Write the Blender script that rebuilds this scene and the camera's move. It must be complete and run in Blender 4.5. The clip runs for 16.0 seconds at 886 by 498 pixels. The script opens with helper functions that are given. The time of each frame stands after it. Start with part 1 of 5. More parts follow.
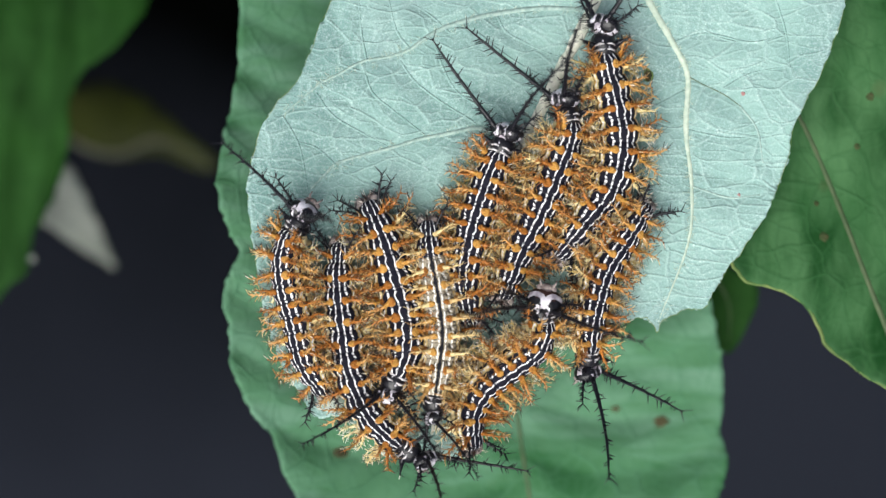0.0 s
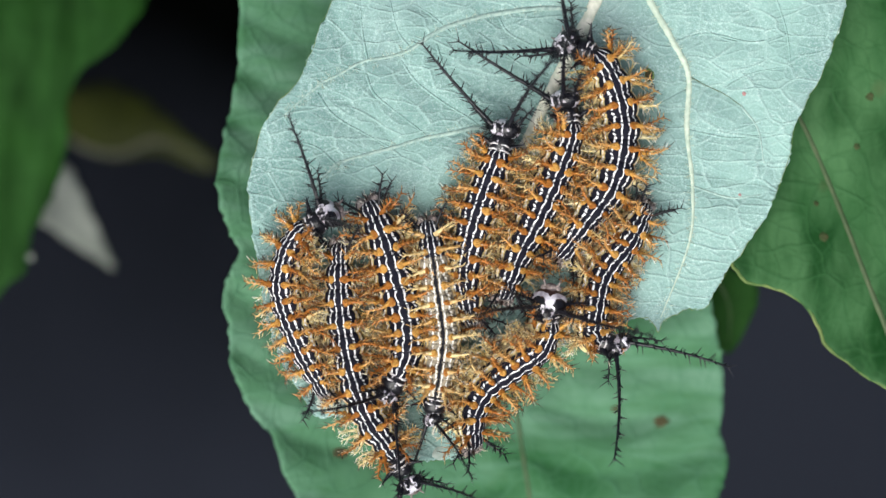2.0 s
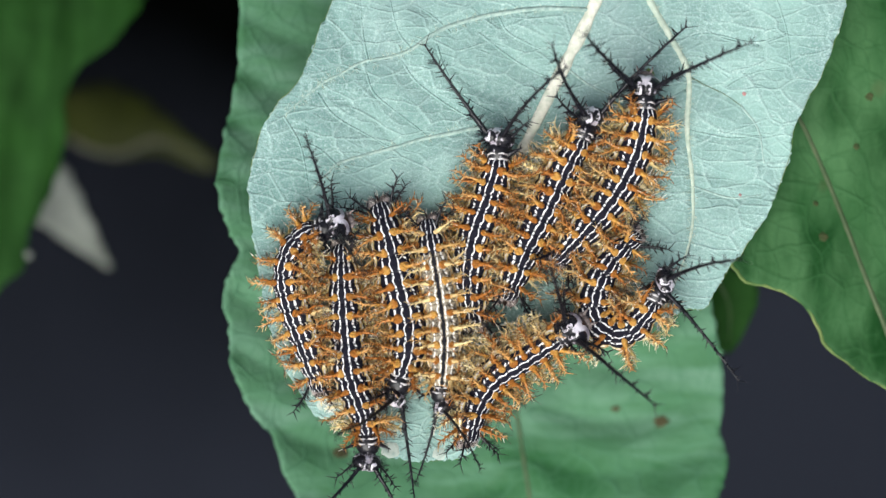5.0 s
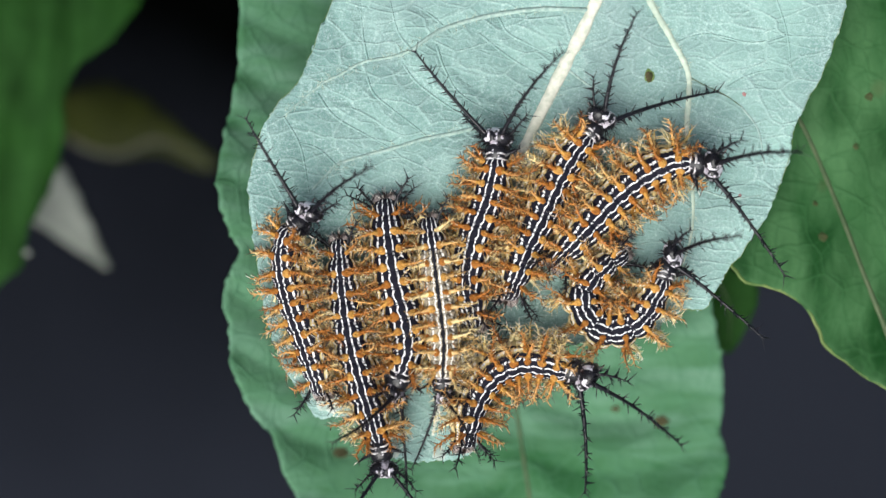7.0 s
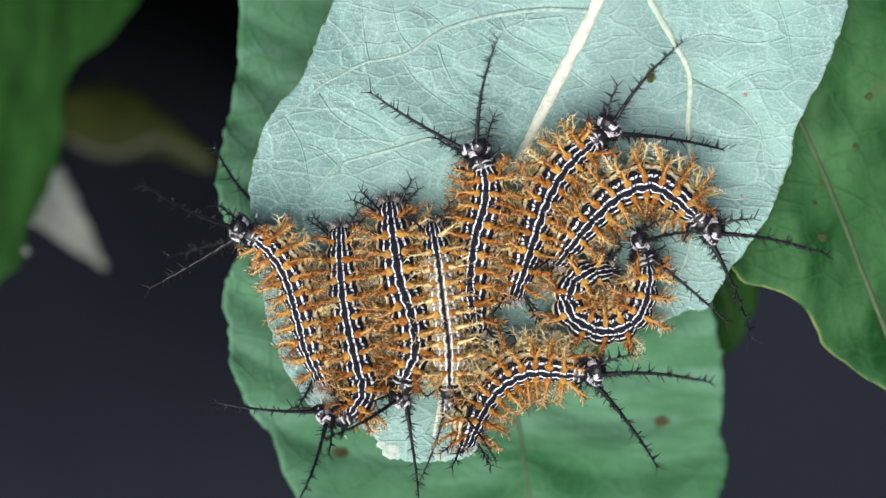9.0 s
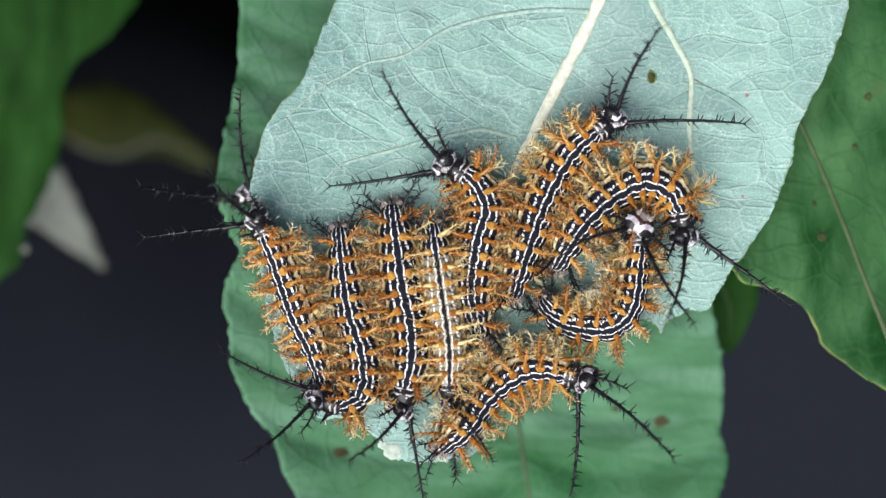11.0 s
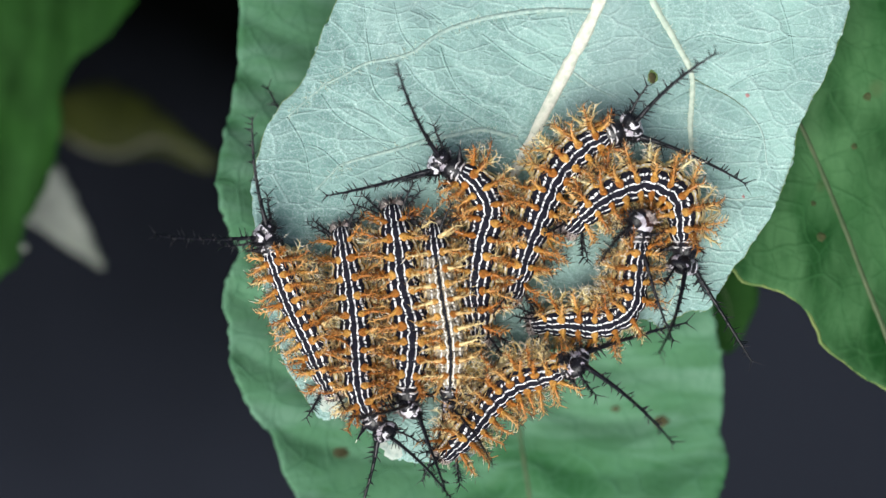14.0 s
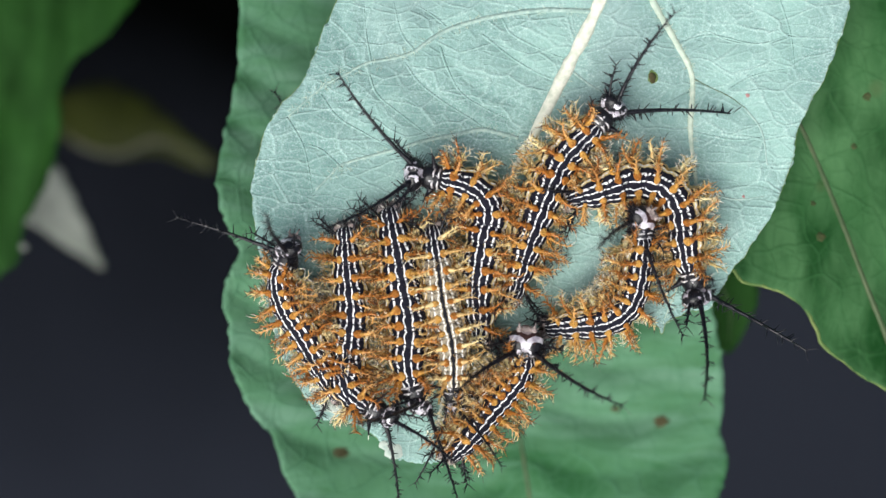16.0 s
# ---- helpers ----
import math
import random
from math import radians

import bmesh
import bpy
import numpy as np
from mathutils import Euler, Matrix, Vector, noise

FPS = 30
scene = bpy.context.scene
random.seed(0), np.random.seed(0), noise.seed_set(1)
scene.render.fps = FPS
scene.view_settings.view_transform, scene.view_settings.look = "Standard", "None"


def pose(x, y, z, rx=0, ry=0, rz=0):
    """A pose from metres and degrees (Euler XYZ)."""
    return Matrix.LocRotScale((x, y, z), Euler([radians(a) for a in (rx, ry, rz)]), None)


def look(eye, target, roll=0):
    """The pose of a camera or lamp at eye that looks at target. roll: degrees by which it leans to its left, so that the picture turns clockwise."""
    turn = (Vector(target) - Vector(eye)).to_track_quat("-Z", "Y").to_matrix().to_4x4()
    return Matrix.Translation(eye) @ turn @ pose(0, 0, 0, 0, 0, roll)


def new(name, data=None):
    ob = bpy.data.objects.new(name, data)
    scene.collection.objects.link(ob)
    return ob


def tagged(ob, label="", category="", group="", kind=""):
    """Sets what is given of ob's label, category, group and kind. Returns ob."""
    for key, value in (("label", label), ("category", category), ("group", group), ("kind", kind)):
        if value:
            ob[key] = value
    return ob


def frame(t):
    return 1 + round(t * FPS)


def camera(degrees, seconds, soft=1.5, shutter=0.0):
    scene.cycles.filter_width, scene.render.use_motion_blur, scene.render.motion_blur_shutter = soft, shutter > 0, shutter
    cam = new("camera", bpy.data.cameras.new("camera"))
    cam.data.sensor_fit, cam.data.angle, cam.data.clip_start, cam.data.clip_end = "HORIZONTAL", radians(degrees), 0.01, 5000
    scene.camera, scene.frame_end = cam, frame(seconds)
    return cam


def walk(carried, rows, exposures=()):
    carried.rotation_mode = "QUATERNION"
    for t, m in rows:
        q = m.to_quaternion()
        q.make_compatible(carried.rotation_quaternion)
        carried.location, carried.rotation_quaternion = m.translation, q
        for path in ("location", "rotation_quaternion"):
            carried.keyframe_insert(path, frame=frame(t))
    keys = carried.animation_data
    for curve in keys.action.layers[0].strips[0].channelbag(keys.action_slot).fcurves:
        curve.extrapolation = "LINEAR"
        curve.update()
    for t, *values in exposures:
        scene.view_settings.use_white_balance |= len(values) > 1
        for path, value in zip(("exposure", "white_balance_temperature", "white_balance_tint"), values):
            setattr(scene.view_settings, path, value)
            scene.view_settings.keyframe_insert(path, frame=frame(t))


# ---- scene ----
cam = camera(30, 16.0, soft=1.45)
DIST = 0.2926            # lens to the leaf
TOP = 1.0                # height of the leaf over the ground
U = 0.0001               # a tenth of a millimetre
cam.data.dof.use_dof = True
cam.data.dof.focus_distance = DIST - 0.005
cam.data.dof.aperture_fstop = 7.0
walk(cam, [(0, pose(0, 0, TOP + DIST)), (16, pose(0, 0, TOP + DIST))], exposures=[(0, 0.0), (16, 0.0)])


def P(x, y, h=0.0):
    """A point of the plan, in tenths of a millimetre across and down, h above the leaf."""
    k = (DIST - h * U) / DIST * U
    return Vector(((x - 784) * k, (441 - y) * k, TOP + h * U))


# ---- light ----
world = bpy.data.worlds.new("sky")
scene.world = world
world.use_nodes = True
sky = world.node_tree.nodes.new("ShaderNodeTexSky")
sky.sky_type, sky.sun_disc = "NISHITA", False
sky.air_density, sky.dust_density, sky.ozone_density = 0.45, 6.0, 0.3
sky.sun_elevation, sky.sun_rotation = radians(57), radians(207)
world.node_tree.links.new(sky.outputs[0], world.node_tree.nodes["Background"].inputs[0])
world.node_tree.nodes["Background"].inputs[1].default_value = 0.142
sun = new("sun", bpy.data.lights.new("sun", "SUN"))
sun.data.energy, sun.data.angle, sun.data.color = 4.0, radians(56), (0.935, 1.0, 0.985)
sun.matrix_world = look((-0.30, -0.58, 2.0), (0, 0, TOP))


# ---- materials ----
class Nodes:
    def __init__(self, name, rough=0.6):
        self.mat = bpy.data.materials.new(name)
        self.mat.use_nodes = True
        self.tree = self.mat.node_tree
        self.bsdf = self.tree.nodes["Principled BSDF"]
        self.bsdf.inputs["Roughness"].default_value = rough
        self.coord = self.tree.nodes.new("ShaderNodeTexCoord").outputs["Object"]

    def link(self, a, b):
        if hasattr(a, "node"):
            self.tree.links.new(a, b)
        else:
            b.default_value = a

    def math(self, op, a, b=0.0, c=0.0):
        n = self.tree.nodes.new("ShaderNodeMath")
        n.operation = op
        for v, s in zip((a, b, c), n.inputs):
            self.link(v, s)
        return n.outputs[0]

    def noise(self, scale, detail=3.0, vec=None):
        n = self.tree.nodes.new("ShaderNodeTexNoise")
        n.inputs["Scale"].default_value, n.inputs["Detail"].default_value = scale, detail
        self.tree.links.new(vec or self.coord, n.inputs["Vector"])
        return n.outputs["Fac"]

    def veins(self, scale, width, vec=None):
        n = self.tree.nodes.new("ShaderNodeTexVoronoi")
        n.feature = "DISTANCE_TO_EDGE"
        n.inputs["Scale"].default_value = scale
        self.tree.links.new(vec or self.coord, n.inputs["Vector"])
        return self.ramp(n.outputs["Distance"], 0.0, width)

    def warp(self, scale, amount):
        n = self.tree.nodes.new("ShaderNodeTexNoise")
        n.inputs["Scale"].default_value = scale
        self.tree.links.new(self.coord, n.inputs["Vector"])
        m = self.tree.nodes.new("ShaderNodeVectorMath")
        m.operation = "MULTIPLY_ADD"
        self.tree.links.new(n.outputs["Color"], m.inputs[0])
        m.inputs[1].default_value = (amount,) * 3
        self.tree.links.new(self.coord, m.inputs[2])
        return m.outputs[0]

    def ramp(self, fac, lo, hi):
        n = self.tree.nodes.new("ShaderNodeMapRange")
        n.inputs["From Min"].default_value, n.inputs["From Max"].default_value = lo, hi
        self.link(fac, n.inputs["Value"])
        return n.outputs[0]

    def mix(self, fac, a, b):
        n = self.tree.nodes.new("ShaderNodeMix")
        n.data_type = "RGBA"
        self.link(fac, n.inputs[0])
        for v, s in ((a, n.inputs[6]), (b, n.inputs[7])):
            self.link((*v, 1) if isinstance(v, tuple) else v, s)
        return n.outputs[2]

    def axes(self):
        n = self.tree.nodes.new("ShaderNodeSeparateXYZ")
        self.tree.links.new(self.coord, n.inputs[0])
        return n.outputs

    def done(self, color, bump=None, strength=0.3, distance=0.0002, rough=None):
        self.link((*color, 1) if isinstance(color, tuple) else color, self.bsdf.inputs["Base Color"])
        if bump is not None:
            n = self.tree.nodes.new("ShaderNodeBump")
            n.inputs["Strength"].default_value, n.inputs["Distance"].default_value = strength, distance
            self.link(bump, n.inputs["Height"])
            self.tree.links.new(n.outputs[0], self.bsdf.inputs["Normal"])
        if rough is not None:
            self.link(rough, self.bsdf.inputs["Roughness"])
        return self.mat


def plain(name, a, b, rough, scale, bump=0.3, distance=0.0001, vary=0.0, spec=0.5):
    n = Nodes(name, rough)
    n.bsdf.inputs["Specular IOR Level"].default_value = spec
    grain = n.noise(scale)
    if vary:
        each = n.tree.nodes.new("ShaderNodeObjectInfo").outputs["Random"]
        grain = n.math("ADD", grain, n.math("MULTIPLY", n.math("SUBTRACT", each, 0.5), vary))
    return n.done(n.mix(n.ramp(grain, 0.35, 0.65), a, b), n.noise(scale * 3), bump, distance)


def leaf_material(name, low, high, vein, rough, cell, relief=0.6, fuzz=0.0, spots=None, streak=None, ladder=None):
    n = Nodes(name, rough)
    vec = n.warp(90, 0.004)
    n.bsdf.inputs["Specular IOR Level"].default_value = 0.08
    net = vec
    if ladder:
        turn = n.tree.nodes.new("ShaderNodeMapping")
        turn.inputs["Rotation"].default_value = (0, 0, radians(ladder[0]))
        turn.inputs["Scale"].default_value = (ladder[1], ladder[2], 1.0)
        n.tree.links.new(vec, turn.inputs["Vector"])
        net = turn.outputs[0]
    big, small = n.veins(cell, 0.055, net), n.veins(cell * 2.4, 0.13, net)
    lit = n.mix(n.ramp(n.noise(38, 6), 0.36, 0.64), low, high)
    if streak:
        size = n.tree.nodes.new("ShaderNodeVectorMath")
        size.operation = "MULTIPLY"
        n.tree.links.new(vec, size.inputs[0])
        size.inputs[1].default_value = streak[0]
        lit = n.mix(n.math("MULTIPLY", n.ramp(n.noise(110, 4, size.outputs[0]), 0.42, 0.66), 0.75), lit, streak[1])
    fine, coarse = n.math("SUBTRACT", 1.0, small), n.math("SUBTRACT", 1.0, big)
    col = n.mix(n.math("MULTIPLY", fine, 0.3), lit, vein)
    col = n.mix(n.math("MULTIPLY", coarse, 0.4), col, vein)
    if fuzz:
        drift = n.ramp(n.noise(140, 4), 0.38, 0.66)
        white = n.math("MAXIMUM", n.ramp(n.noise(2600, 4), 0.54, 0.70), n.math("MULTIPLY", n.ramp(n.noise(4500, 3), 0.50, 0.68), 0.7))
        white = n.math("MULTIPLY", white, n.math("ADD", n.math("MULTIPLY", drift, 0.65), n.math("ADD", n.math("MULTIPLY", coarse, 0.35), 0.5)))
        col = n.mix(n.math("MULTIPLY", white, fuzz), col, (0.56, 0.70, 0.69))
        col = n.mix(n.math("MULTIPLY", n.ramp(n.noise(30, 3), 0.52, 0.74), 0.55), col, (0.20, 0.255, 0.265))
    if spots:
        col = n.mix(n.math("MULTIPLY", n.ramp(n.noise(70, 1), 0.70, 0.76), 0.7), col, spots)
    height = n.math("ADD", n.math("MULTIPLY", coarse, 0.55), n.math("MULTIPLY", fine, 0.3))
    height = n.math("ADD", height, n.math("MULTIPLY", n.noise(1800, 3), 0.35))
    return n.done(col, height, relief, 0.0004)


def skin_material(name, back, pale, flank, belly, core=0.0):
    """Banded skin: dark back with wavy white lines, orange flank, yellow belly, round the ring's own axis."""
    n = Nodes(name, 0.5)
    n.bsdf.inputs["Specular IOR Level"].default_value = 0.10
    x, y, z = n.axes()
    angle = n.math("ABSOLUTE", n.math("ARCTAN2", x, z))
    sway = n.math("ADD", n.math("MULTIPLY", n.math("SINE", n.math("MULTIPLY", y, 3900.0)), 0.022),
                  n.math("MULTIPLY", n.math("SUBTRACT", n.noise(1300, 2), 0.5), 0.22))
    a = n.math("ADD", angle, sway)
    gaps = n.ramp(n.noise(1900, 2), 0.37, 0.44)
    lines = n.math("MAXIMUM", n.math("COMPARE", a, 0.18, 0.036), n.math("MULTIPLY", n.math("COMPARE", a, 0.54, 0.056), n.ramp(n.noise(1500, 1), 0.26, 0.31)))
    lines = n.math("MULTIPLY", n.math("MAXIMUM", lines, n.math("COMPARE", a, 1.05, 0.05)), gaps)
    fold = n.math("MAXIMUM", n.math("COMPARE", y, 0.0009, 0.00013), n.math("COMPARE", y, -0.0012, 0.00013))
    lines = n.math("MULTIPLY", lines, n.math("SUBTRACT", 1.0, n.math("MULTIPLY", fold, 0.85)))
    side = n.mix(n.ramp(n.noise(700, 3), 0.4, 0.6), flank, belly)
    low = n.mix(n.ramp(n.noise(1100, 3), 0.35, 0.6), belly, (0.62, 0.52, 0.33))
    side = n.mix(n.ramp(angle, 1.25, 1.6), side, low)
    if core:
        back = n.mix(n.ramp(n.noise(1500, 4), 0.36, 0.56), (0.06, 0.05, 0.04), back)
    col = n.mix(n.ramp(a, 0.86, 0.94), back, side)
    dark = n.math("MULTIPLY", n.math("COMPARE", a, 1.22, 0.07), n.ramp(n.noise(800, 2), 0.4, 0.5))
    col = n.mix(dark, col, (0.015, 0.013, 0.016))
    if core:
        col = n.mix(n.math("COMPARE", a, 0.0, core), col, (0.012, 0.012, 0.016))
    col = n.mix(lines, col, pale)
    return n.done(col, n.noise(2500, 3), 0.5, 0.0003, n.ramp(n.noise(900), -0.5, 0.9))


LEAF_PALE = leaf_material("downy leaf underside", (0.133, 0.238, 0.220), (0.225, 0.365, 0.330), (0.30, 0.44, 0.41), 0.8, 190, 0.6, 0.52, ladder=(45, 0.62, 1.15))
LEAF_BACK = leaf_material("leaf green", (0.024, 0.096, 0.034), (0.080, 0.190, 0.106), (0.05, 0.14, 0.075), 0.6, 120, 0.45, 0.0, None, ((0.3, 2.2, 1.0), (0.115, 0.225, 0.155)))
LEAF_DEEP = leaf_material("leaf deep green", (0.004, 0.034, 0.006), (0.029, 0.100, 0.032), (0.022, 0.078, 0.025), 0.55, 110, 0.35, 0.0, (0.05, 0.045, 0.014), ((1.6, 0.5, 1.0), (0.056, 0.14, 0.056)))
# the next two greens have the shrub's deep shade put into their colour
LEAF_SHADED = leaf_material("leaf green darkened for shade", (0.002, 0.011, 0.0014), (0.009, 0.041, 0.005), (0.007, 0.032, 0.005), 0.8, 90, 0.3, 0.0, None, ((1.8, 0.35, 1.0), (0.018, 0.062, 0.013)))
OLIVE_SHADED = leaf_material("leaf olive darkened for shade", (0.0015, 0.0022, 0.0005), (0.021, 0.027, 0.0028), (0.016, 0.020, 0.003), 0.5, 110, 0.4)
LEAF_GREY = leaf_material("leaf grey underside", (0.06, 0.07, 0.06), (0.23, 0.25, 0.225), (0.13, 0.15, 0.12), 0.7, 150, 0.4)
VEIN_CREAM = plain("vein cream", (0.50, 0.53, 0.43), (0.70, 0.69, 0.60), 0.7, 900, 0.6)
VEIN_PALE = plain("vein pale green", (0.34, 0.43, 0.35), (0.50, 0.57, 0.47), 0.7, 900, 0.6)
VEIN_GREEN = plain("vein grey green", (0.20, 0.305, 0.275), (0.34, 0.45, 0.41), 0.8, 1200, 0.6)
VEIN_DARK = plain("vein olive green", (0.035, 0.065, 0.022), (0.06, 0.085, 0.035), 0.7, 500)
# grey vein of the olive leaf, dimmed in its colour for shade
VEIN_DIM = plain("vein grey darkened for shade", (0.045, 0.048, 0.034), (0.085, 0.088, 0.066), 0.7, 500)
STEM = plain("stem bark", (0.10, 0.09, 0.04), (0.16, 0.14, 0.07), 0.8, 200)
RIM = plain("leaf rim yellow", (0.06, 0.13, 0.025), (0.17, 0.22, 0.06), 0.7, 160)
SPOT = plain("decay brown", (0.035, 0.038, 0.018), (0.080, 0.066, 0.034), 0.9, 900, spec=0.1)
DECAY = plain("decay russet", (0.022, 0.048, 0.016), (0.055, 0.055, 0.025), 0.9, 900, spec=0.1)
BLEACH = plain("bleached leaf", (0.28, 0.36, 0.32), (0.48, 0.53, 0.48), 0.8, 700, 0.8)
RED = plain("speck red", (0.28, 0.12, 0.12), (0.36, 0.17, 0.16), 0.6, 900)
def soil_material():
    n = Nodes("soil with painted shade", 0.95)
    n.bsdf.inputs["Specular IOR Level"].default_value = 0.0
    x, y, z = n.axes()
    # shade put into the soil's colour: near black round one spot, paler outwards
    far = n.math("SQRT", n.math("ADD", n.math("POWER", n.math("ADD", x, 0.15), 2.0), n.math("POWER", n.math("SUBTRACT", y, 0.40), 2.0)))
    shade_fade = n.ramp(n.math("ADD", far, n.math("MULTIPLY", n.noise(4, 3), 0.25)), 0.38, 0.74)
    col = n.mix(shade_fade, (0.0003, 0.0004, 0.0003), (0.0130, 0.0151, 0.0211))
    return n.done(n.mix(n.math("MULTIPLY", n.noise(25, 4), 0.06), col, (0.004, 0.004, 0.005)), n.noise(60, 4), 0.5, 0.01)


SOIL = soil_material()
SKIN = skin_material("banded skin", (0.009, 0.009, 0.016), (0.78, 0.78, 0.79), (0.50, 0.30, 0.08), (0.70, 0.60, 0.32))
SKIN_PALE = skin_material("pale banded skin", (0.37, 0.32, 0.24), (0.80, 0.79, 0.74), (0.66, 0.44, 0.16), (0.78, 0.62, 0.30), 0.09)
BLACK = plain("glossy black", (0.003, 0.003, 0.005), (0.010, 0.010, 0.015), 0.28, 2500, 0.4, spec=0.3)
def marbled_material():
    n = Nodes("marbled black", 0.3)
    n.bsdf.inputs["Specular IOR Level"].default_value = 0.4
    pale = n.ramp(n.noise(1100, 3), 0.60, 0.65)
    return n.done(n.mix(pale, (0.008, 0.008, 0.011), (0.60, 0.57, 0.62)), n.noise(2500, 3), 0.5, 0.0002)


def head_material():
    """Black head with a white fork that bows round two black eye patches, a brown front and a grey chin."""
    n = Nodes("marked head", 0.34)
    n.bsdf.inputs["Specular IOR Level"].default_value = 0.4
    x, y, z = n.axes()
    wave = n.math("MULTIPLY", n.math("SUBTRACT", n.noise(1400, 3), 0.5), 3.5)
    u = n.math("ADD", n.math("ABSOLUTE", n.math("DIVIDE", x, U)), wave)
    v = n.math("ADD", n.math("DIVIDE", z, U), wave)
    both = lambda a, b: n.math("MULTIPLY", a, b)
    over = lambda a, b: n.math("GREATER_THAN", a, b)
    under = lambda a, b: n.math("LESS_THAN", a, b)
    d = n.math("SQRT", n.math("ADD", n.math("POWER", n.math("DIVIDE", n.math("SUBTRACT", u, 17.0), 15.0), 2.0), n.math("POWER", n.math("DIVIDE", n.math("SUBTRACT", v, 11.0), 14.0), 2.0)))
    arc = both(n.math("COMPARE", d, 1.0, 0.29), both(under(v, 12.0), under(u, 25.0)))
    trunk = both(under(u, 5.0), both(over(v, 3.0), under(v, 16.0)))
    crest = both(n.math("COMPARE", u, 6.5, 1.7), both(over(v, 15.0), n.ramp(n.noise(800, 2), 0.42, 0.5)))
    fleck = both(over(n.noise(1500, 2), 0.58), over(v, 14.0))
    crest = n.math("MAXIMUM", crest, fleck)
    white = n.math("MAXIMUM", n.math("MAXIMUM", arc, trunk), crest)
    base = n.mix(both(under(u, 14.0), under(v, 5.0)), (0.007, 0.007, 0.010), (0.035, 0.014, 0.011))
    base = n.mix(under(n.math("ADD", v, n.math("MULTIPLY", u, 0.5)), -8.0), base, (0.26, 0.21, 0.21))
    pale = n.mix(n.ramp(n.noise(900, 3), 0.35, 0.6), (0.28, 0.25, 0.29), (0.70, 0.67, 0.73))
    return n.done(n.mix(white, base, pale), n.noise(1800, 4), 0.45, 0.0003)


HEADSKIN = head_material()
MARBLED = marbled_material()
ORANGE = plain("orange spine", (0.34, 0.125, 0.024), (0.54, 0.29, 0.095), 0.38, 900, vary=0.7, spec=0.35)
MID = plain("yellow orange spine", (0.46, 0.27, 0.09), (0.68, 0.53, 0.26), 0.38, 900, vary=0.7, spec=0.35)
AMBER = plain("amber knob", (0.30, 0.105, 0.012), (0.48, 0.245, 0.050), 0.5, 1100, 0.9, 0.0004, vary=0.9, spec=0.3)
YELLOW = plain("yellow spine", (0.52, 0.39, 0.15), (0.74, 0.65, 0.38), 0.4, 900, vary=0.6, spec=0.35)
# pale bristles; among the spines this colour also paints in bright glints
CREAM = plain("cream bristle and glint", (0.62, 0.54, 0.40), (0.84, 0.81, 0.74), 0.35, 1200, vary=0.4, spec=0.5)
TIP = plain("dark bristle", (0.012, 0.006, 0.005), (0.050, 0.018, 0.009), 0.4, 1500)
WHITE = plain("white marking", (0.30, 0.27, 0.28), (0.74, 0.72, 0.73), 0.4, 900)
GREY = plain("grey brown plate", (0.10, 0.075, 0.07), (0.36, 0.30, 0.285), 0.5, 700, 0.8, 0.0003)


# ---- mesh helpers ----
def mesh_of(name, bm, mats):
    me = bpy.data.meshes.new(name)
    bm.normal_update()
    bm.to_mesh(me)
    bm.free()
    for m in (mats if isinstance(mats, (list, tuple)) else [mats]):
        me.materials.append(m)
    me.polygons.foreach_set("use_smooth", [True] * len(me.polygons))
    return me


def part(name, me, parent, label="", m=None):
    ob = new(name, me)
    ob.parent = parent
    if m is not None:
        ob.matrix_basis = m
    return tagged(ob, label) if label else ob


def tube(bm, points, radii, sides=6, slot=0, flat=1.0):
    """A tapered tube along points, closed at both ends."""
    points = [Vector(p) for p in points]
    rings = []
    for i, p in enumerate(points):
        t = (points[min(i + 1, len(points) - 1)] - points[max(i - 1, 0)]).normalized()
        a = t.cross(Vector((0, 0, 1)) if abs(t.z) < 0.9 else Vector((1, 0, 0))).normalized()
        b = a.cross(t)
        rings.append([bm.verts.new(p + (a * math.cos(w) + b * math.sin(w) * flat) * radii[i])
                      for w in (math.tau * k / sides for k in range(sides))])
    for r, q in zip(rings, rings[1:]):
        for k in range(sides):
            f = bm.faces.new((r[k], r[(k + 1) % sides], q[(k + 1) % sides], q[k]))
            f.material_index = slot
    for r in (rings[0][::-1], rings[-1]):
        bm.faces.new(r).material_index = slot


def curve_through(pts, steps=8, closed=False):
    """Points of a smooth curve that passes through pts."""
    p = np.array(pts, float)
    n = len(p)
    get = (lambda i: p[i % n]) if closed else (lambda i: p[i] if 0 <= i < n else (2 * p[0] - p[1] if i < 0 else 2 * p[-1] - p[-2]))
    out = []
    for i in range(n if closed else n - 1):
        a, b, c, d = get(i - 1), get(i), get(i + 1), get(i + 2)
        for t in np.arange(steps) / steps:
            out.append(0.5 * (2 * b + (c - a) * t + (2 * a - 5 * b + 4 * c - d) * t * t + (3 * b - a - 3 * c + d) * t ** 3))
    if not closed:
        out.append(p[-1])
    return np.array(out)


# ---- leaves ----
def inside(px, py, poly):
    res = np.zeros(px.shape, bool)
    x0, y0 = poly[-1]
    for x1, y1 in poly:
        hit = (y1 > py) != (y0 > py)
        cut = (x0 - x1) * (py - y1) / ((y0 - y1) or 1e-9) + x1
        res ^= hit & (px < cut)
        x0, y0 = x1, y1
    return res


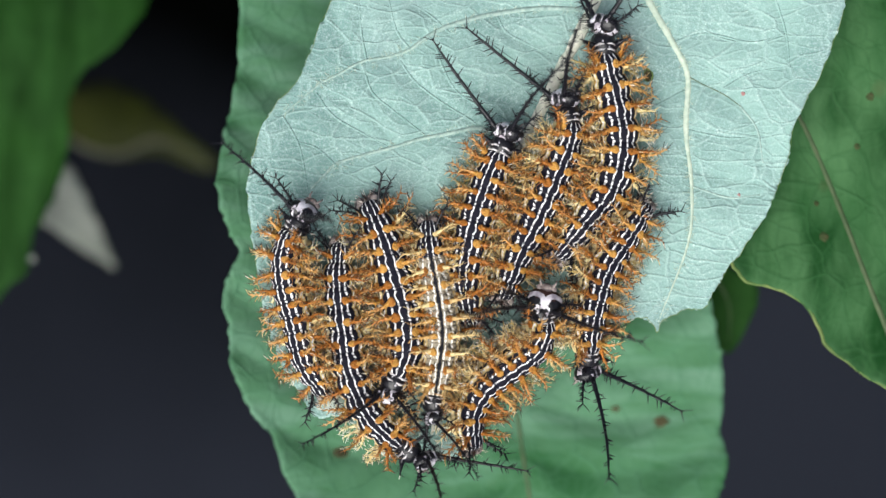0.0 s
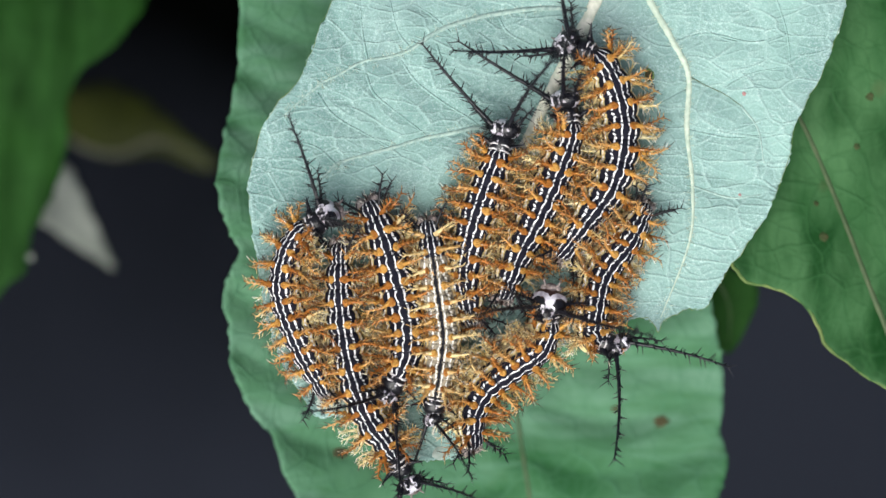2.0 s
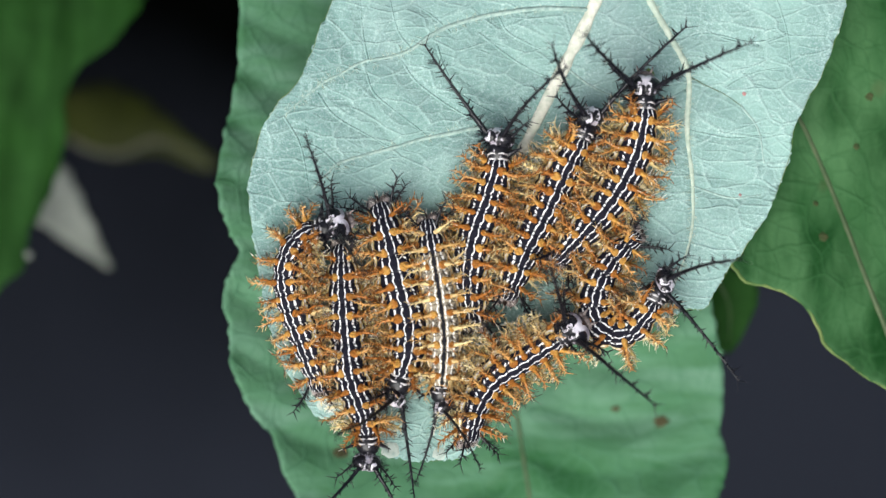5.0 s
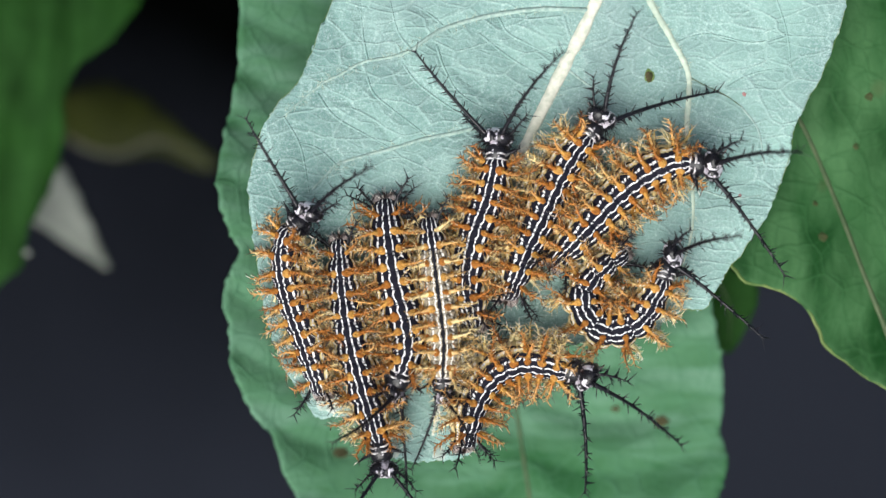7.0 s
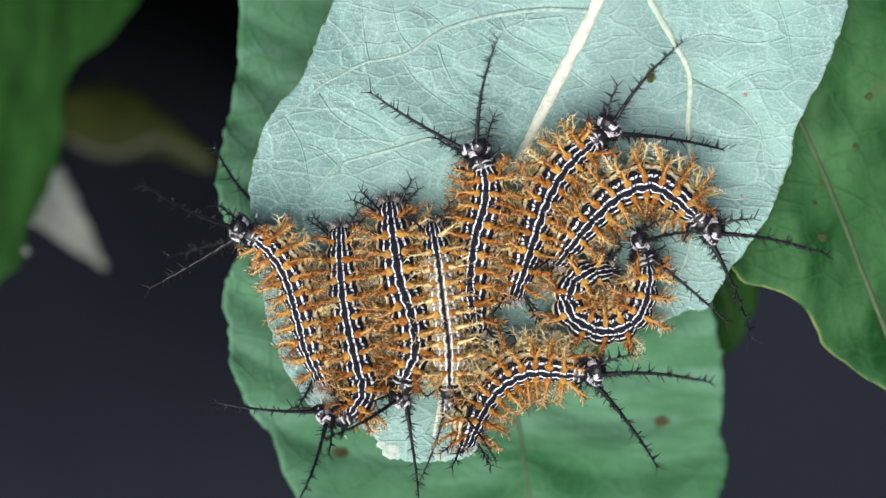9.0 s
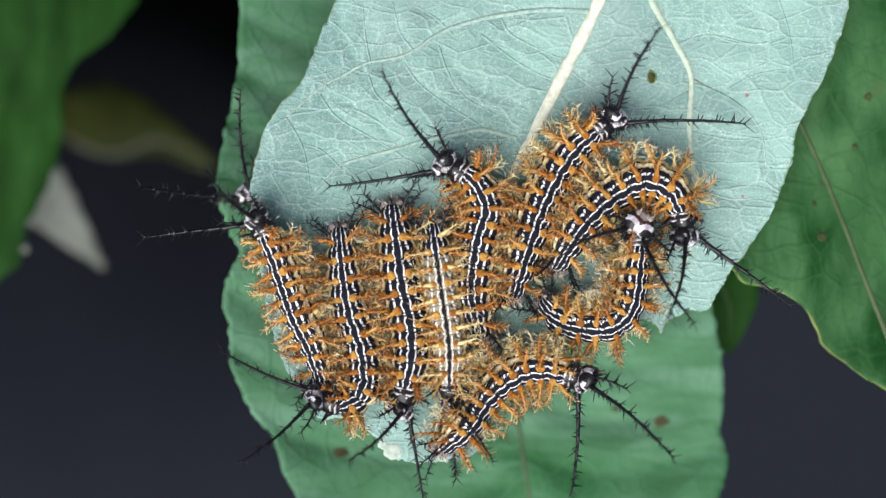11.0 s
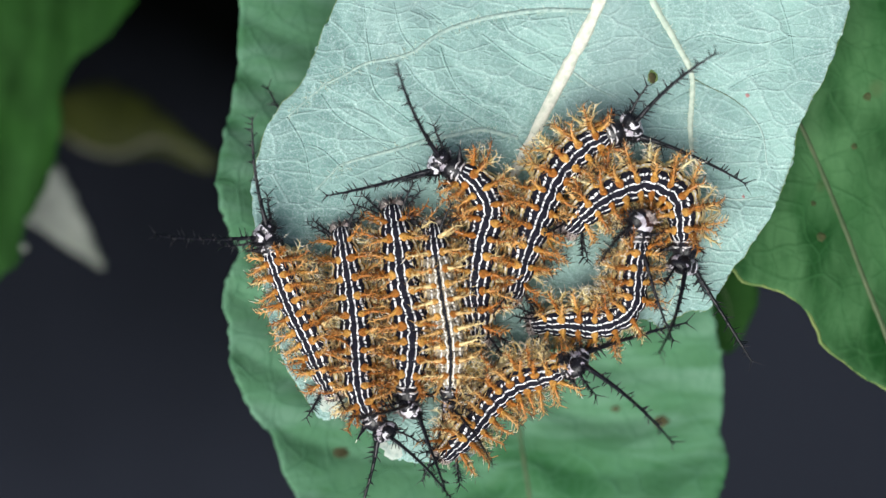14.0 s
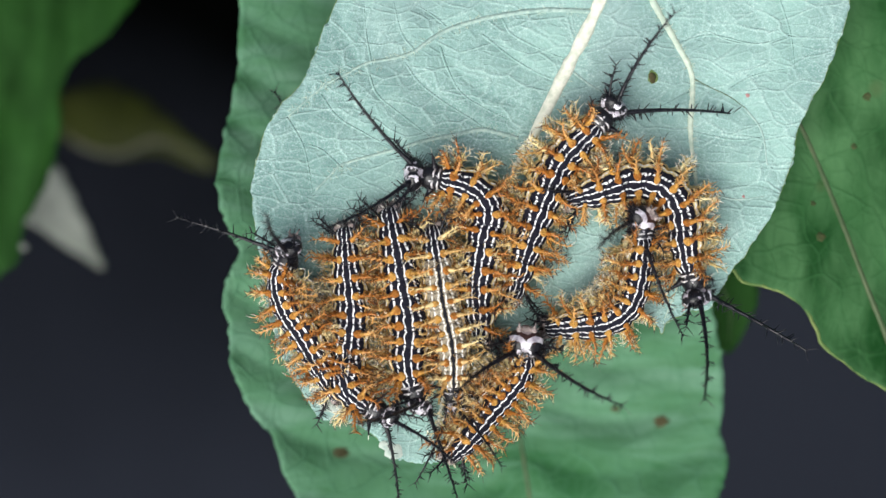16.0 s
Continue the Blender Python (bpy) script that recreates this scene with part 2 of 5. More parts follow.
def near_line(px, py, line):
    d = np.full(px.shape, 1e9)
    for (x0, y0), (x1, y1) in zip(line, line[1:]):
        l2 = (x1 - x0) ** 2 + (y1 - y0) ** 2 or 1e-9
        t = np.clip(((px - x0) * (x1 - x0) + (py - y0) * (y1 - y0)) / l2, 0, 1)
        d = np.minimum(d, np.hypot(px - x0 - t * (x1 - x0), py - y0 - t * (y1 - y0)))
    return d


def leaf(outline, depth, mat, label, step, veins=(), ribs=(), teeth=2.5, shape=None, thick=2.5, rim=None, seed=1, puff=1.0):
    """A blade cut to its outline, with puffed relief between the veins; ribs are raised parts.
    Returns the Empty at its base that carries blade and ribs."""
    rng = np.random.default_rng(seed)
    edge = curve_through(outline, 14, True)
    along = np.concatenate([[0], np.cumsum(np.hypot(*np.diff(edge, axis=0).T))])
    nrm = np.roll(edge, -1, 0) - np.roll(edge, 1, 0)
    nrm = np.stack([nrm[:, 1], -nrm[:, 0]], 1) / np.maximum(np.hypot(*nrm.T), 1e-6)[:, None]
    wav = teeth * (np.abs(np.sin(along / 21 + 2 * np.sin(along / 97))) + 0.7 * np.sin(along / 53) + rng.normal(0, 0.4, len(along)))
    edge = edge + nrm * wav[:, None]
    lo, hi = edge.min(0), edge.max(0)
    gx, gy = np.meshgrid(np.arange(lo[0], hi[0] + step, step), np.arange(lo[1], hi[1] + step, step))
    cell = inside(gx[:-1, :-1] + step / 2, gy[:-1, :-1] + step / 2, edge)
    count = np.zeros(gx.shape, int)
    for a in (0, 1):
        for b in (0, 1):
            count[a:a + cell.shape[0], b:b + cell.shape[1]] += cell
    x, y = gx.copy(), gy.copy()
    rimmed = (count > 0) & (count < 4)
    for j, i in zip(*np.nonzero(rimmed)):
        k = np.argmin((edge[:, 0] - gx[j, i]) ** 2 + (edge[:, 1] - gy[j, i]) ** 2)
        x[j, i], y[j, i] = edge[k]
    h = np.zeros(x.shape)
    d = np.full(x.shape, 400.0)
    for line in list(veins) + [r[0] for r in ribs]:
        d = np.minimum(d, near_line(x, y, curve_through(line, 6)))
    h += puff * (10.0 * (np.minimum(d, 40) / 40) ** 0.6 - 7)
    h += puff * 3.0 * np.sin(x / 37 + 1.7 * np.sin(y / 61)) * np.sin(y / 33 + 1.3 * np.sin(x / 47))
    if shape:
        h += shape(x, y)
    ids, verts, faces = {}, [], []
    for j, i in zip(*np.nonzero(count)):
        ids[j, i] = len(verts)
        verts.append(P(x[j, i], y[j, i], depth + h[j, i]))
    for j, i in zip(*np.nonzero(cell)):
        faces.append((ids[j, i], ids[j + 1, i], ids[j + 1, i + 1], ids[j, i + 1]))
    root = new("leaf")
    origin = P(*edge[0], depth)
    root.location = origin
    me = bpy.data.meshes.new("blade")
    me.from_pydata([v - origin for v in verts], [], faces)
    me.materials.append(mat)
    me.polygons.foreach_set("use_smooth", [True] * len(faces))
    blade = part("blade", me, root)
    solid = blade.modifiers.new("thickness", "SOLIDIFY")
    solid.thickness, solid.offset = thick * U, -1

    def height(px, py):
        return depth - 6 * puff + puff * 3.0 * math.sin(px / 37 + 1.7 * math.sin(py / 61)) * math.sin(py / 33 + 1.3 * math.sin(px / 47)) \
            + (float(shape(np.array(px), np.array(py))) if shape else 0)

    for line, r0, r1, rib_mat, name in ribs:
        bm = bmesh.new()
        pts = curve_through(line, 8)
        sink, flat = (0.2, 0.65) if r0 > 5 else (0.0, 1.0)
        ws = (r0 + (r1 - r0) * np.linspace(0, 1, len(pts)) ** 2) * U * rng.uniform(0.85, 1.15, len(pts))
        tube(bm, [P(px, py, height(px, py) + sink) - origin for px, py in pts], ws, 8, 0, flat)
        part(name, mesh_of(name, bm, rib_mat), root)
    if rim:
        bm = bmesh.new()
        tube(bm, [P(px, py, depth + (float(shape(np.array(px), np.array(py))) if shape else 0) + 1) - origin for px, py in edge[::3]], [rim[0] * U] * len(edge[::3]), 5)
        part("rim", mesh_of("rim", bm, rim[1]), root)
    return tagged(root, label, "leaf", "leaves of the shrub")


def blot(root, x, y, r, mat, name, stretch=1.0, proud=1.2):
    """A thin uneven fleck draped on a leaf's blade."""
    blade = root.children[0]
    co = np.empty(len(blade.data.vertices) * 3)
    blade.data.vertices.foreach_get("co", co)
    co = co.reshape(-1, 3)

    def drape(px, py, more):
        p = P(px, py, 0) - root.location
        for _ in range(3):
            near = np.argsort((co[:, 0] - p.x) ** 2 + (co[:, 1] - p.y) ** 2)[:4]
            h = (co[near, 2].mean() + root.location.z - TOP) / U
            p = P(px, py, h) - root.location
        return P(px, py, h + more) - root.location
    bm = bmesh.new()
    shape = [(math.tau * k / 14, random.uniform(0.75, 1.15)) for k in range(14)]
    rings = [[bm.verts.new(drape(x + f * r * stretch * math.cos(a) * w, y + f * r * math.sin(a) * w, up)) for a, w in shape]
             for f, up in ((1.0, proud - 1.0), (0.85, proud), (0.45, proud))]
    mid = bm.verts.new(drape(x, y, proud))
    for k in range(14):
        j = (k + 1) % 14
        for p, q in zip(rings, rings[1:]):
            bm.faces.new((p[k], q[k], q[j], p[j]))
        bm.faces.new((rings[-1][k], mid, rings[-1][j]))
    bmesh.ops.recalc_face_normals(bm, faces=bm.faces)
    part(name, mesh_of(name, bm, mat), root)


ground_bm = bmesh.new()
bmesh.ops.create_grid(ground_bm, x_segments=2, y_segments=2, size=400)
ground = tagged(new("ground", mesh_of("ground", ground_bm, SOIL)), "soil far below the leaves, its shade put into the colour", "ground", kind="structure")

MIDRIB = [(1075, -60), (1045, 20), (985, 140), (930, 250), (885, 345), (835, 480), (790, 640), (764, 770)]
RIGHT_VEIN = [(1120, -60), (1150, 5), (1190, 75), (1217, 135), (1214, 230), (1224, 330), (1218, 430), (1165, 570)]
main_leaf = leaf(
    [(640, -220), (600, -30), (556, 65), (530, 130), (470, 205), (444, 290), (437, 345), (446, 440), (462, 540), (492, 630), (556, 738), (600, 742),
     (665, 780), (700, 812), (770, 815), (835, 800), (900, 690), (960, 620), (1060, 600), (1125, 566), (1150, 576), (1163, 592), (1174, 572), (1205, 551), (1228, 549), (1250, 540), (1266, 512), (1285, 482), (1345, 405),
     (1388, 310), (1405, 225), (1440, 160), (1478, 80), (1500, -20), (1480, -160), (1250, -330), (900, -340)],
    0, LEAF_PALE, "pale downy grey-green underside of a scalloped leaf holding the caterpillars", 5,
    veins=[[(1300, 170), (1350, 235), (1375, 330)], [(1260, -60), (1330, 20), (1360, 120)], [(985, 560), (960, 460), (900, 400)],
           [(640, 130), (600, 60), (590, 10)], [(700, 265), (650, 200), (560, 160)], [(1225, 300), (1300, 320), (1370, 330)],
           [(760, 75), (830, 150), (900, 180)], [(1060, 165), (1130, 190), (1210, 200)]],
    ribs=[(MIDRIB, 12, 2.5, VEIN_CREAM, "midrib"), (RIGHT_VEIN, 6.5, 0.8, VEIN_PALE, "side_vein"),
          ([(1040, 18), (977, 15), (932, 17), (877, 25), (842, 32), (792, 47), (757, 65), (727, 87), (692, 100), (642, 109), (602, 130), (562, 152), (500, 205)], 4.5, 1.5, VEIN_GREEN, "side_vein"),
          ([(909, 242), (872, 232), (842, 227), (792, 237), (742, 247), (692, 262), (642, 275), (597, 289), (577, 307), (550, 335)], 4.0, 1.5, VEIN_GREEN, "side_vein"),
          ([(1217, 135), (1245, 150), (1282, 168), (1310, 188)], 1.1, 0.7, VEIN_DARK, "side_vein"), ([(1310, 188), (1340, 230), (1350, 290)], 1.8, 1, VEIN_GREEN, "side_vein"),
          ([(1000, 120), (1040, 150), (1080, 170)], 2.5, 1, VEIN_GREEN, "side_vein"),
          ([(1224, 330), (1290, 350), (1345, 345)], 2, 0.8, VEIN_GREEN, "side_vein")]
    + [(fine, 2.2, 1.0, LEAF_PALE, "small_vein") for fine in (
        [(770, 78), (785, 122), (815, 168), (895, 212)], [(845, 58), (895, 98), (945, 128), (985, 142)], [(708, 108), (735, 145), (780, 180), (835, 214), (850, 230)],
        [(645, 128), (660, 165), (695, 195), (738, 228), (760, 246)], [(598, 296), (560, 262), (520, 250)], [(650, 112), (640, 60), (635, 0)],
        [(728, 90), (702, 55), (688, 0)], [(795, 58), (765, 30), (735, 10)], [(1362, -30), (1390, 55), (1398, 120)], [(1212, 160), (1150, 190), (1090, 190)],
        [(560, 165), (590, 205), (640, 235), (690, 262)], [(500, 205), (530, 260), (545, 340)], [(1190, 75), (1250, 60), (1330, 75), (1390, 60)],
        [(1214, 230), (1290, 245), (1345, 240)], [(880, 30), (900, 60), (960, 90), (1000, 105)], [(1275, 160), (1330, 130), (1400, 118)])],
    teeth=2.9, puff=0.65, rim=(0.5, RIM), shape=lambda x, y: 0.00006 * (x - 900) ** 2 - 6 * np.sin(x / 160) * np.sin(y / 140))
def down(root, lines, seed):
    """Fine pale hairs standing off the veins of a leaf, in one mesh."""
    rng = random.Random(seed)
    blade = root.children[0]
    co = np.empty(len(blade.data.vertices) * 3)
    blade.data.vertices.foreach_get("co", co)
    co = co.reshape(-1, 3)
    verts, faces = [], []
    for line, spread, gap in lines:
        for px, py in curve_through(line, 60):
            if rng.random() > gap:
                continue
            a = rng.uniform(0, math.tau)
            px, py = px + math.cos(a) * spread * rng.uniform(0.5, 1.2), py + math.sin(a) * spread * rng.uniform(0.5, 1.2)
            p = P(px, py, 0) - root.location
            k = int(np.argmin((co[:, 0] - p.x) ** 2 + (co[:, 1] - p.y) ** 2))
            h = (co[k, 2] + root.location.z - TOP) / U
            length, side = rng.uniform(5, 12), a + math.pi / 2
            tip = (px + math.cos(a) * length, py + math.sin(a) * length)
            n = len(verts)
            verts += [P(px + math.cos(side) * 0.6, py + math.sin(side) * 0.6, h), P(px - math.cos(side) * 0.6, py - math.sin(side) * 0.6, h),
                      P(px, py, h + 1.2), P(*tip, h + rng.uniform(3, 7))]
            faces += [(n, n + 2, n + 3), (n + 2, n + 1, n + 3), (n + 1, n, n + 3), (n, n + 1, n + 2)]
    me = bpy.data.meshes.new("down")
    me.from_pydata([v - root.location for v in verts], [], faces)
    me.materials.append(VEIN_PALE)
    part("down", me, root, "fine pale hairs on the veins")


down(main_leaf, [(MIDRIB, 12, 0.9), (RIGHT_VEIN, 6, 0.7),
                 ([(1040, 18), (932, 17), (842, 32), (757, 65), (692, 100), (602, 130), (562, 152), (500, 205)], 6, 0.45),
                 ([(909, 242), (842, 227), (742, 247), (642, 275), (577, 307)], 5, 0.35)], 17)
blot(main_leaf, 1147, 134, 13, RIM, "hole_rim", 0.7, 1.0)
blot(main_leaf, 1147, 134, 10, SPOT, "hole", 0.68, 2.0)
for bx, by, br in ((580, 708, 22), (560, 690, 14), (690, 796, 15), (672, 786, 8), (776, 803, 11)):
    blot(main_leaf, bx, by, br, BLEACH, "bleached_edge", 1.15, 1.0)
blot(main_leaf, 1315, 166, 4, RED, "speck")
blot(main_leaf, 1308, 345, 3, RED, "speck")

back_leaf = leaf(
    [(440, -260), (424, 0), (414, 130), (392, 260), (384, 320), (398, 400), (418, 450), (392, 510), (404, 590), (418, 680), (452, 745), (482, 780), (494, 830),
     (530, 890), (640, 1040), (860, 1120), (1120, 1040), (1262, 900), (1288, 830), (1276, 760), (1284, 690), (1276, 600), (1240, 480), (1150, 300), (950, 0), (760, -260)],
    -330, LEAF_BACK, "large soft green leaf spread beneath the pale one", 9,
    veins=[[(900, 300), (905, 700), (940, 880)]] + [[(905, y), (1060, y + 40), (1180, y + 20), (1290, y - 40)] for y in range(420, 1000, 95)]
    + [[(905, y), (700, y + 50), (540, y + 20), (400, y - 50)] for y in range(60, 1000, 100)], ribs=[([(890, 300), (905, 640), (940, 900), (960, 1040)], 4, 3, VEIN_DARK, "midrib")],
    teeth=3.5, shape=lambda x, y: np.where(x < 880, 0.0007, 0.0002) * (x - 880) ** 2 + 0.0005 * np.maximum(y - 700, 0) ** 2 + 9 * np.sin(x / 90 + 0.4) * np.sin(y / 75) + 5 * np.sin(y / 23 + 2.6 * np.sin(x / 83 + y / 190)) * np.sin(x / 131 + 1.9 * np.sin(y / 77)), seed=3)
for bx, by, br in ((1170, 746, 11), (1090, 724, 6), (603, 802, 11)):
    blot(back_leaf, bx, by, br, SPOT, "decay_spot", 1.4)
right_leaf = leaf(
    [(1400, -200), (1420, 0), (1390, 120), (1340, 230), (1310, 330), (1290, 450), (1320, 500), (1395, 520), (1440, 565), (1466, 615), (1520, 660), (1600, 705), (1800, 760), (1900, 400), (1760, -100)],
    -90, LEAF_DEEP, "glossy deep green leaf with a yellowish rim", 9,
    ribs=[([(1405, 190), (1440, 260), (1490, 380), (1540, 510), (1600, 660)], 4, 6, VEIN_DARK, "midrib"), ],
    teeth=3, shape=lambda x, y: 0.00022 * (x - 1480) ** 2 + 8 * np.sin(y / 60), rim=(2.8, RIM), seed=5)
for bx, by, br in ((1540, 172, 8), (1458, 420, 9), (1517, 260, 6), (1445, 360, 5)):
    blot(right_leaf, bx, by, br, DECAY, "decay_spot")
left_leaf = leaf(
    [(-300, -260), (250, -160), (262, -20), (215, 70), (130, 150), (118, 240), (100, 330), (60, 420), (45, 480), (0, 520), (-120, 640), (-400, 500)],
    -850, LEAF_SHADED, "green leaf further down in the shrub, darkened for shade", 12,
    ribs=[([(40, -100), (45, 100), (10, 300), (-40, 520)], 3, 2, LEAF_SHADED, "midrib")], teeth=4, shape=lambda x, y: 12 * np.sin(y / 80), seed=7)
blot(left_leaf, 57, 458, 7, LEAF_GREY, "pale_fleck")
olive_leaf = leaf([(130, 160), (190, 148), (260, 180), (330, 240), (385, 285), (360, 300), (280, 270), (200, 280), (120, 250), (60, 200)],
                  -1900, OLIVE_SHADED, "small olive leaf with deep shade put into its colour", 12, teeth=2, seed=9,
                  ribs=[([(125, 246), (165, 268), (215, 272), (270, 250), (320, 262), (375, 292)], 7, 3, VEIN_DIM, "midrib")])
grey_leaf = leaf([(112, 290), (140, 330), (165, 385), (190, 440), (205, 478), (160, 450), (85, 400), (60, 380), (50, 320)],
                 -1350, LEAF_GREY, "pale grey underside of a turned leaf", 10, teeth=2, seed=11,
                 ribs=[([(80, 320), (140, 390), (200, 470)], 3, 1.5, LEAF_GREY, "midrib")])
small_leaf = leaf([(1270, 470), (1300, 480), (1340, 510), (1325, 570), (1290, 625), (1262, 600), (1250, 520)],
                  -480, LEAF_SHADED, "small green leaf tip with shade put into its colour", 9, teeth=2, seed=13,
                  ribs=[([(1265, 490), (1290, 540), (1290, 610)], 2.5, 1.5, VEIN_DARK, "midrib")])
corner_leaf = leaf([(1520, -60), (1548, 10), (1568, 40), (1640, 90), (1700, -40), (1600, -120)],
                   -300, OLIVE_SHADED, "yellowish leaf edge with shade put into its colour", 10, teeth=2, seed=15,
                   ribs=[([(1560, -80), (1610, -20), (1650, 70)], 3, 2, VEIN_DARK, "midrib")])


def stem():
    """The stem that the leaf stalks spring from, past the leaves' upper edge."""
    root = tagged(new("shrub_stem"), "thin brown shrub stem with leaf stalks", "stem")
    base = P(900, -620, -300)
    root.location = (base.x, base.y, 0)
    bm = bmesh.new()
    tube(bm, [(0, 0.01, 0), (0.004, 0, 0.4), (0, 0, 0.8), (-0.002, 0, TOP + 0.02)], [0.006, 0.005, 0.004, 0.003], 10)
    part("stalk", mesh_of("stalk", bm, STEM), root)
    for px, py, h in ((95, 170, -1900), (60, 330, -1350)):
        bm = bmesh.new()
        a, b = P(900, -620, h - 40), P(px, py, h - 4)
        tube(bm, [v - root.location for v in (a, P(-700, -500, h - 200), P(-400, 150, h - 100), b)], [0.0014, 0.0012, 0.0011, 0.0009], 8)
        part("leaf_stalk", mesh_of("leaf_stalk", bm, STEM), root)
    for px, py, h in ((1075, -300, -6), (700, -230, -330), (1640, -80, -90), (100, -150, -850), (1260, 500, -480), (1620, -90, -300)):
        bm = bmesh.new()
        a, b = P(900, -620, h - 40), P(px, py, h - 4)
        mid = (a + b) / 2 - Vector((0, 0, 0.006))
        tube(bm, [v - root.location for v in (a, mid, b)], [0.0014, 0.0011, 0.0009], 8)
        part("leaf_stalk", mesh_of("leaf_stalk", bm, STEM), root)


stem()

# ---- caterpillars ----
RINGS = 11


def sprout(bm, face, out, slot=0, shaft=0, tip=0, width=None):
    """A bristle grown out of a face, darker towards its tip; width: its own radius."""
    verts, c = list(face.verts), face.calc_center_median()
    bm.faces.remove(face)

    def ring(f, part_of, w):
        return [bm.verts.new(c + out * f + ((v.co - c).normalized() * width * w if width else (v.co - c) * part_of)) for v in verts]
    low, mid, far = ring(0.10, 0.45, 1.15), ring(0.30, 0.34, 1.0), ring(0.66, 0.2, 0.75)
    top = bm.verts.new(c + out)
    n = len(verts)
    for k in range(n):
        j = (k + 1) % n
        bm.faces.new((verts[k], verts[j], low[j], low[k])).material_index = slot
        bm.faces.new((low[k], low[j], mid[j], mid[k])).material_index = slot
        bm.faces.new((mid[k], mid[j], far[j], far[k])).material_index = shaft
        bm.faces.new((far[k], far[j], top)).material_index = tip


def rod(bm, pts, radii, sides):
    """A tapered tube; returns its faces ring by ring."""
    first = len(bm.faces)
    tube(bm, pts, radii, sides)
    bm.faces.ensure_lookup_table()
    return [[bm.faces[first + i * sides + k] for k in range(sides)] for i in range(len(pts) - 1)]


def spine_mesh(name, length, core, shaft_mat, tip_mat, seed, twigs=18, base=3.3):
    """A branched spine along +z: a tapered core with side bristles, some dark, some pale."""
    rng = random.Random(seed)
    bm = bmesh.new()
    L, b = length * U, base * U
    lean, bow = rng.uniform(-0.22, 0.22), rng.uniform(-0.12, 0.12)
    steps = 24
    ts = [-0.08 + 1.08 * k / steps for k in range(steps + 1)]
    girth = [b * float(np.interp(t, (-0.08, 0.08, 0.3, 0.65, 1.0), (2.5, 1.9, 1.15, 0.62, 0.2))) * rng.uniform(0.88, 1.12) for t in ts]
    rings = rod(bm, [(lean * L * t * t, bow * L * math.sin(3 * t), L * t) for t in ts], girth, 6)
    for slot, some in ((4, rings[:8]), (2, rings[-2:])):
        for face in (f for ring in some for f in ring):
            face.material_index = slot
    for k in range(twigs):
        i = 3 + int((steps - 4) * k / twigs + rng.uniform(0, 0.9))
        face = rings[i][(k * 5 + rng.randrange(2)) % 6]
        if not face.is_valid:
            continue
        c = face.calc_center_median()
        side = Vector((c.x - lean * L * ts[i] ** 2, c.y - bow * L * math.sin(3 * ts[i]), 0)).normalized()
        shaft = rng.choices((1, 2, 3, 0), (0.24, 0.42, 0.10, 0.24))[0]
        sprout(bm, face, (side + Vector((0, 0, rng.uniform(0.25, 1.1)))).normalized() * U * rng.uniform(8, 20), 4 if i < 8 else 0, shaft, 3 if shaft == 3 else 2, 0.74 * U)
    return mesh_of(name, bm, [core, shaft_mat, tip_mat, CREAM, AMBER if core is ORANGE else core])


def horn_mesh(name, length, seed, girth=1.0):
    """A long black horn along +z, thorny, forked at the end."""
    rng = random.Random(seed)
    bm = bmesh.new()
    L = length * U
    steps = 46 if length > 100 else 20
    pts = [Vector((0.05 * L * math.sin(2.2 * t), 0.14 * L * t * t, L * t)) for t in np.linspace(0, 1, steps + 1)]
    radii = [girth * U * float(np.interp(t, (0, 0.15, 0.4, 0.7, 1), (5.0, 4.0, 3.2, 2.6, 1.3))) for t in np.linspace(0, 1, steps + 1)]
    rings = rod(bm, pts, radii, 6)
    count = 36 if length > 100 else 17
    for k in range(count + 3):
        i = min(2 + int((steps - 4) * k / count + rng.uniform(0, 1.2)), steps - 1) if k < count else steps - 1
        face = rings[i][(k * 5 + rng.randrange(2)) % 6 if k < count else (k - count) * 2]
        if not face.is_valid:
            continue
        side = face.calc_center_median() - pts[i].lerp(pts[i + 1], 0.5)
        side.z = 0
        out = (side.normalized() + Vector((0, 0, rng.uniform(0.15, 0.7) if k < count else 0.9))).normalized()
        sprout(bm, face, out * U * (rng.uniform(7, 17) if k < count else rng.uniform(14, 23)), width=1.0 * U)
    return mesh_of(name, bm, BLACK)


def ring_mesh(radius, length, mats):
    """One body ring along y: a barrel with two shallow folds, flattened below."""
    bm = bmesh.new()
    rows = 9
    prev = None
    for k in range(rows):
        t = k / (rows - 1) * 2 - 1
        r = radius * U * (1 - 0.42 * abs(t) ** 3.2 - 0.03 * (1 if k in (3, 6) else 0))
        ring = []
        for a in range(24):
            w = math.tau * a / 24
            zz = math.cos(w) * r
            ring.append(bm.verts.new((math.sin(w) * r, t * length * U * 0.5, zz if zz > 0 else zz * 0.86)))
        if prev:
            for a in range(24):
                bm.faces.new((prev[a], prev[(a + 1) % 24], ring[(a + 1) % 24], ring[a])[::-1])
        else:
            first = ring
        prev = ring
    bm.faces.new(first)
    bm.faces.new(prev[::-1])
    bmesh.ops.recalc_face_normals(bm, faces=bm.faces)
    return mesh_of("ring", bm, mats)


def ball(bm, c, r, slot=0, seg=14):
    """An ellipsoid with centre c and three radii."""
    m = Matrix.Translation(Vector(c) * U) @ Matrix.Diagonal((r[0] * U, r[1] * U, r[2] * U, 1))
    made = bmesh.ops.create_uvsphere(bm, u_segments=seg, v_segments=seg * 2 // 3, radius=1, matrix=m)
    for v in made["verts"]:
        for f in v.link_faces:
            f.material_index = slot


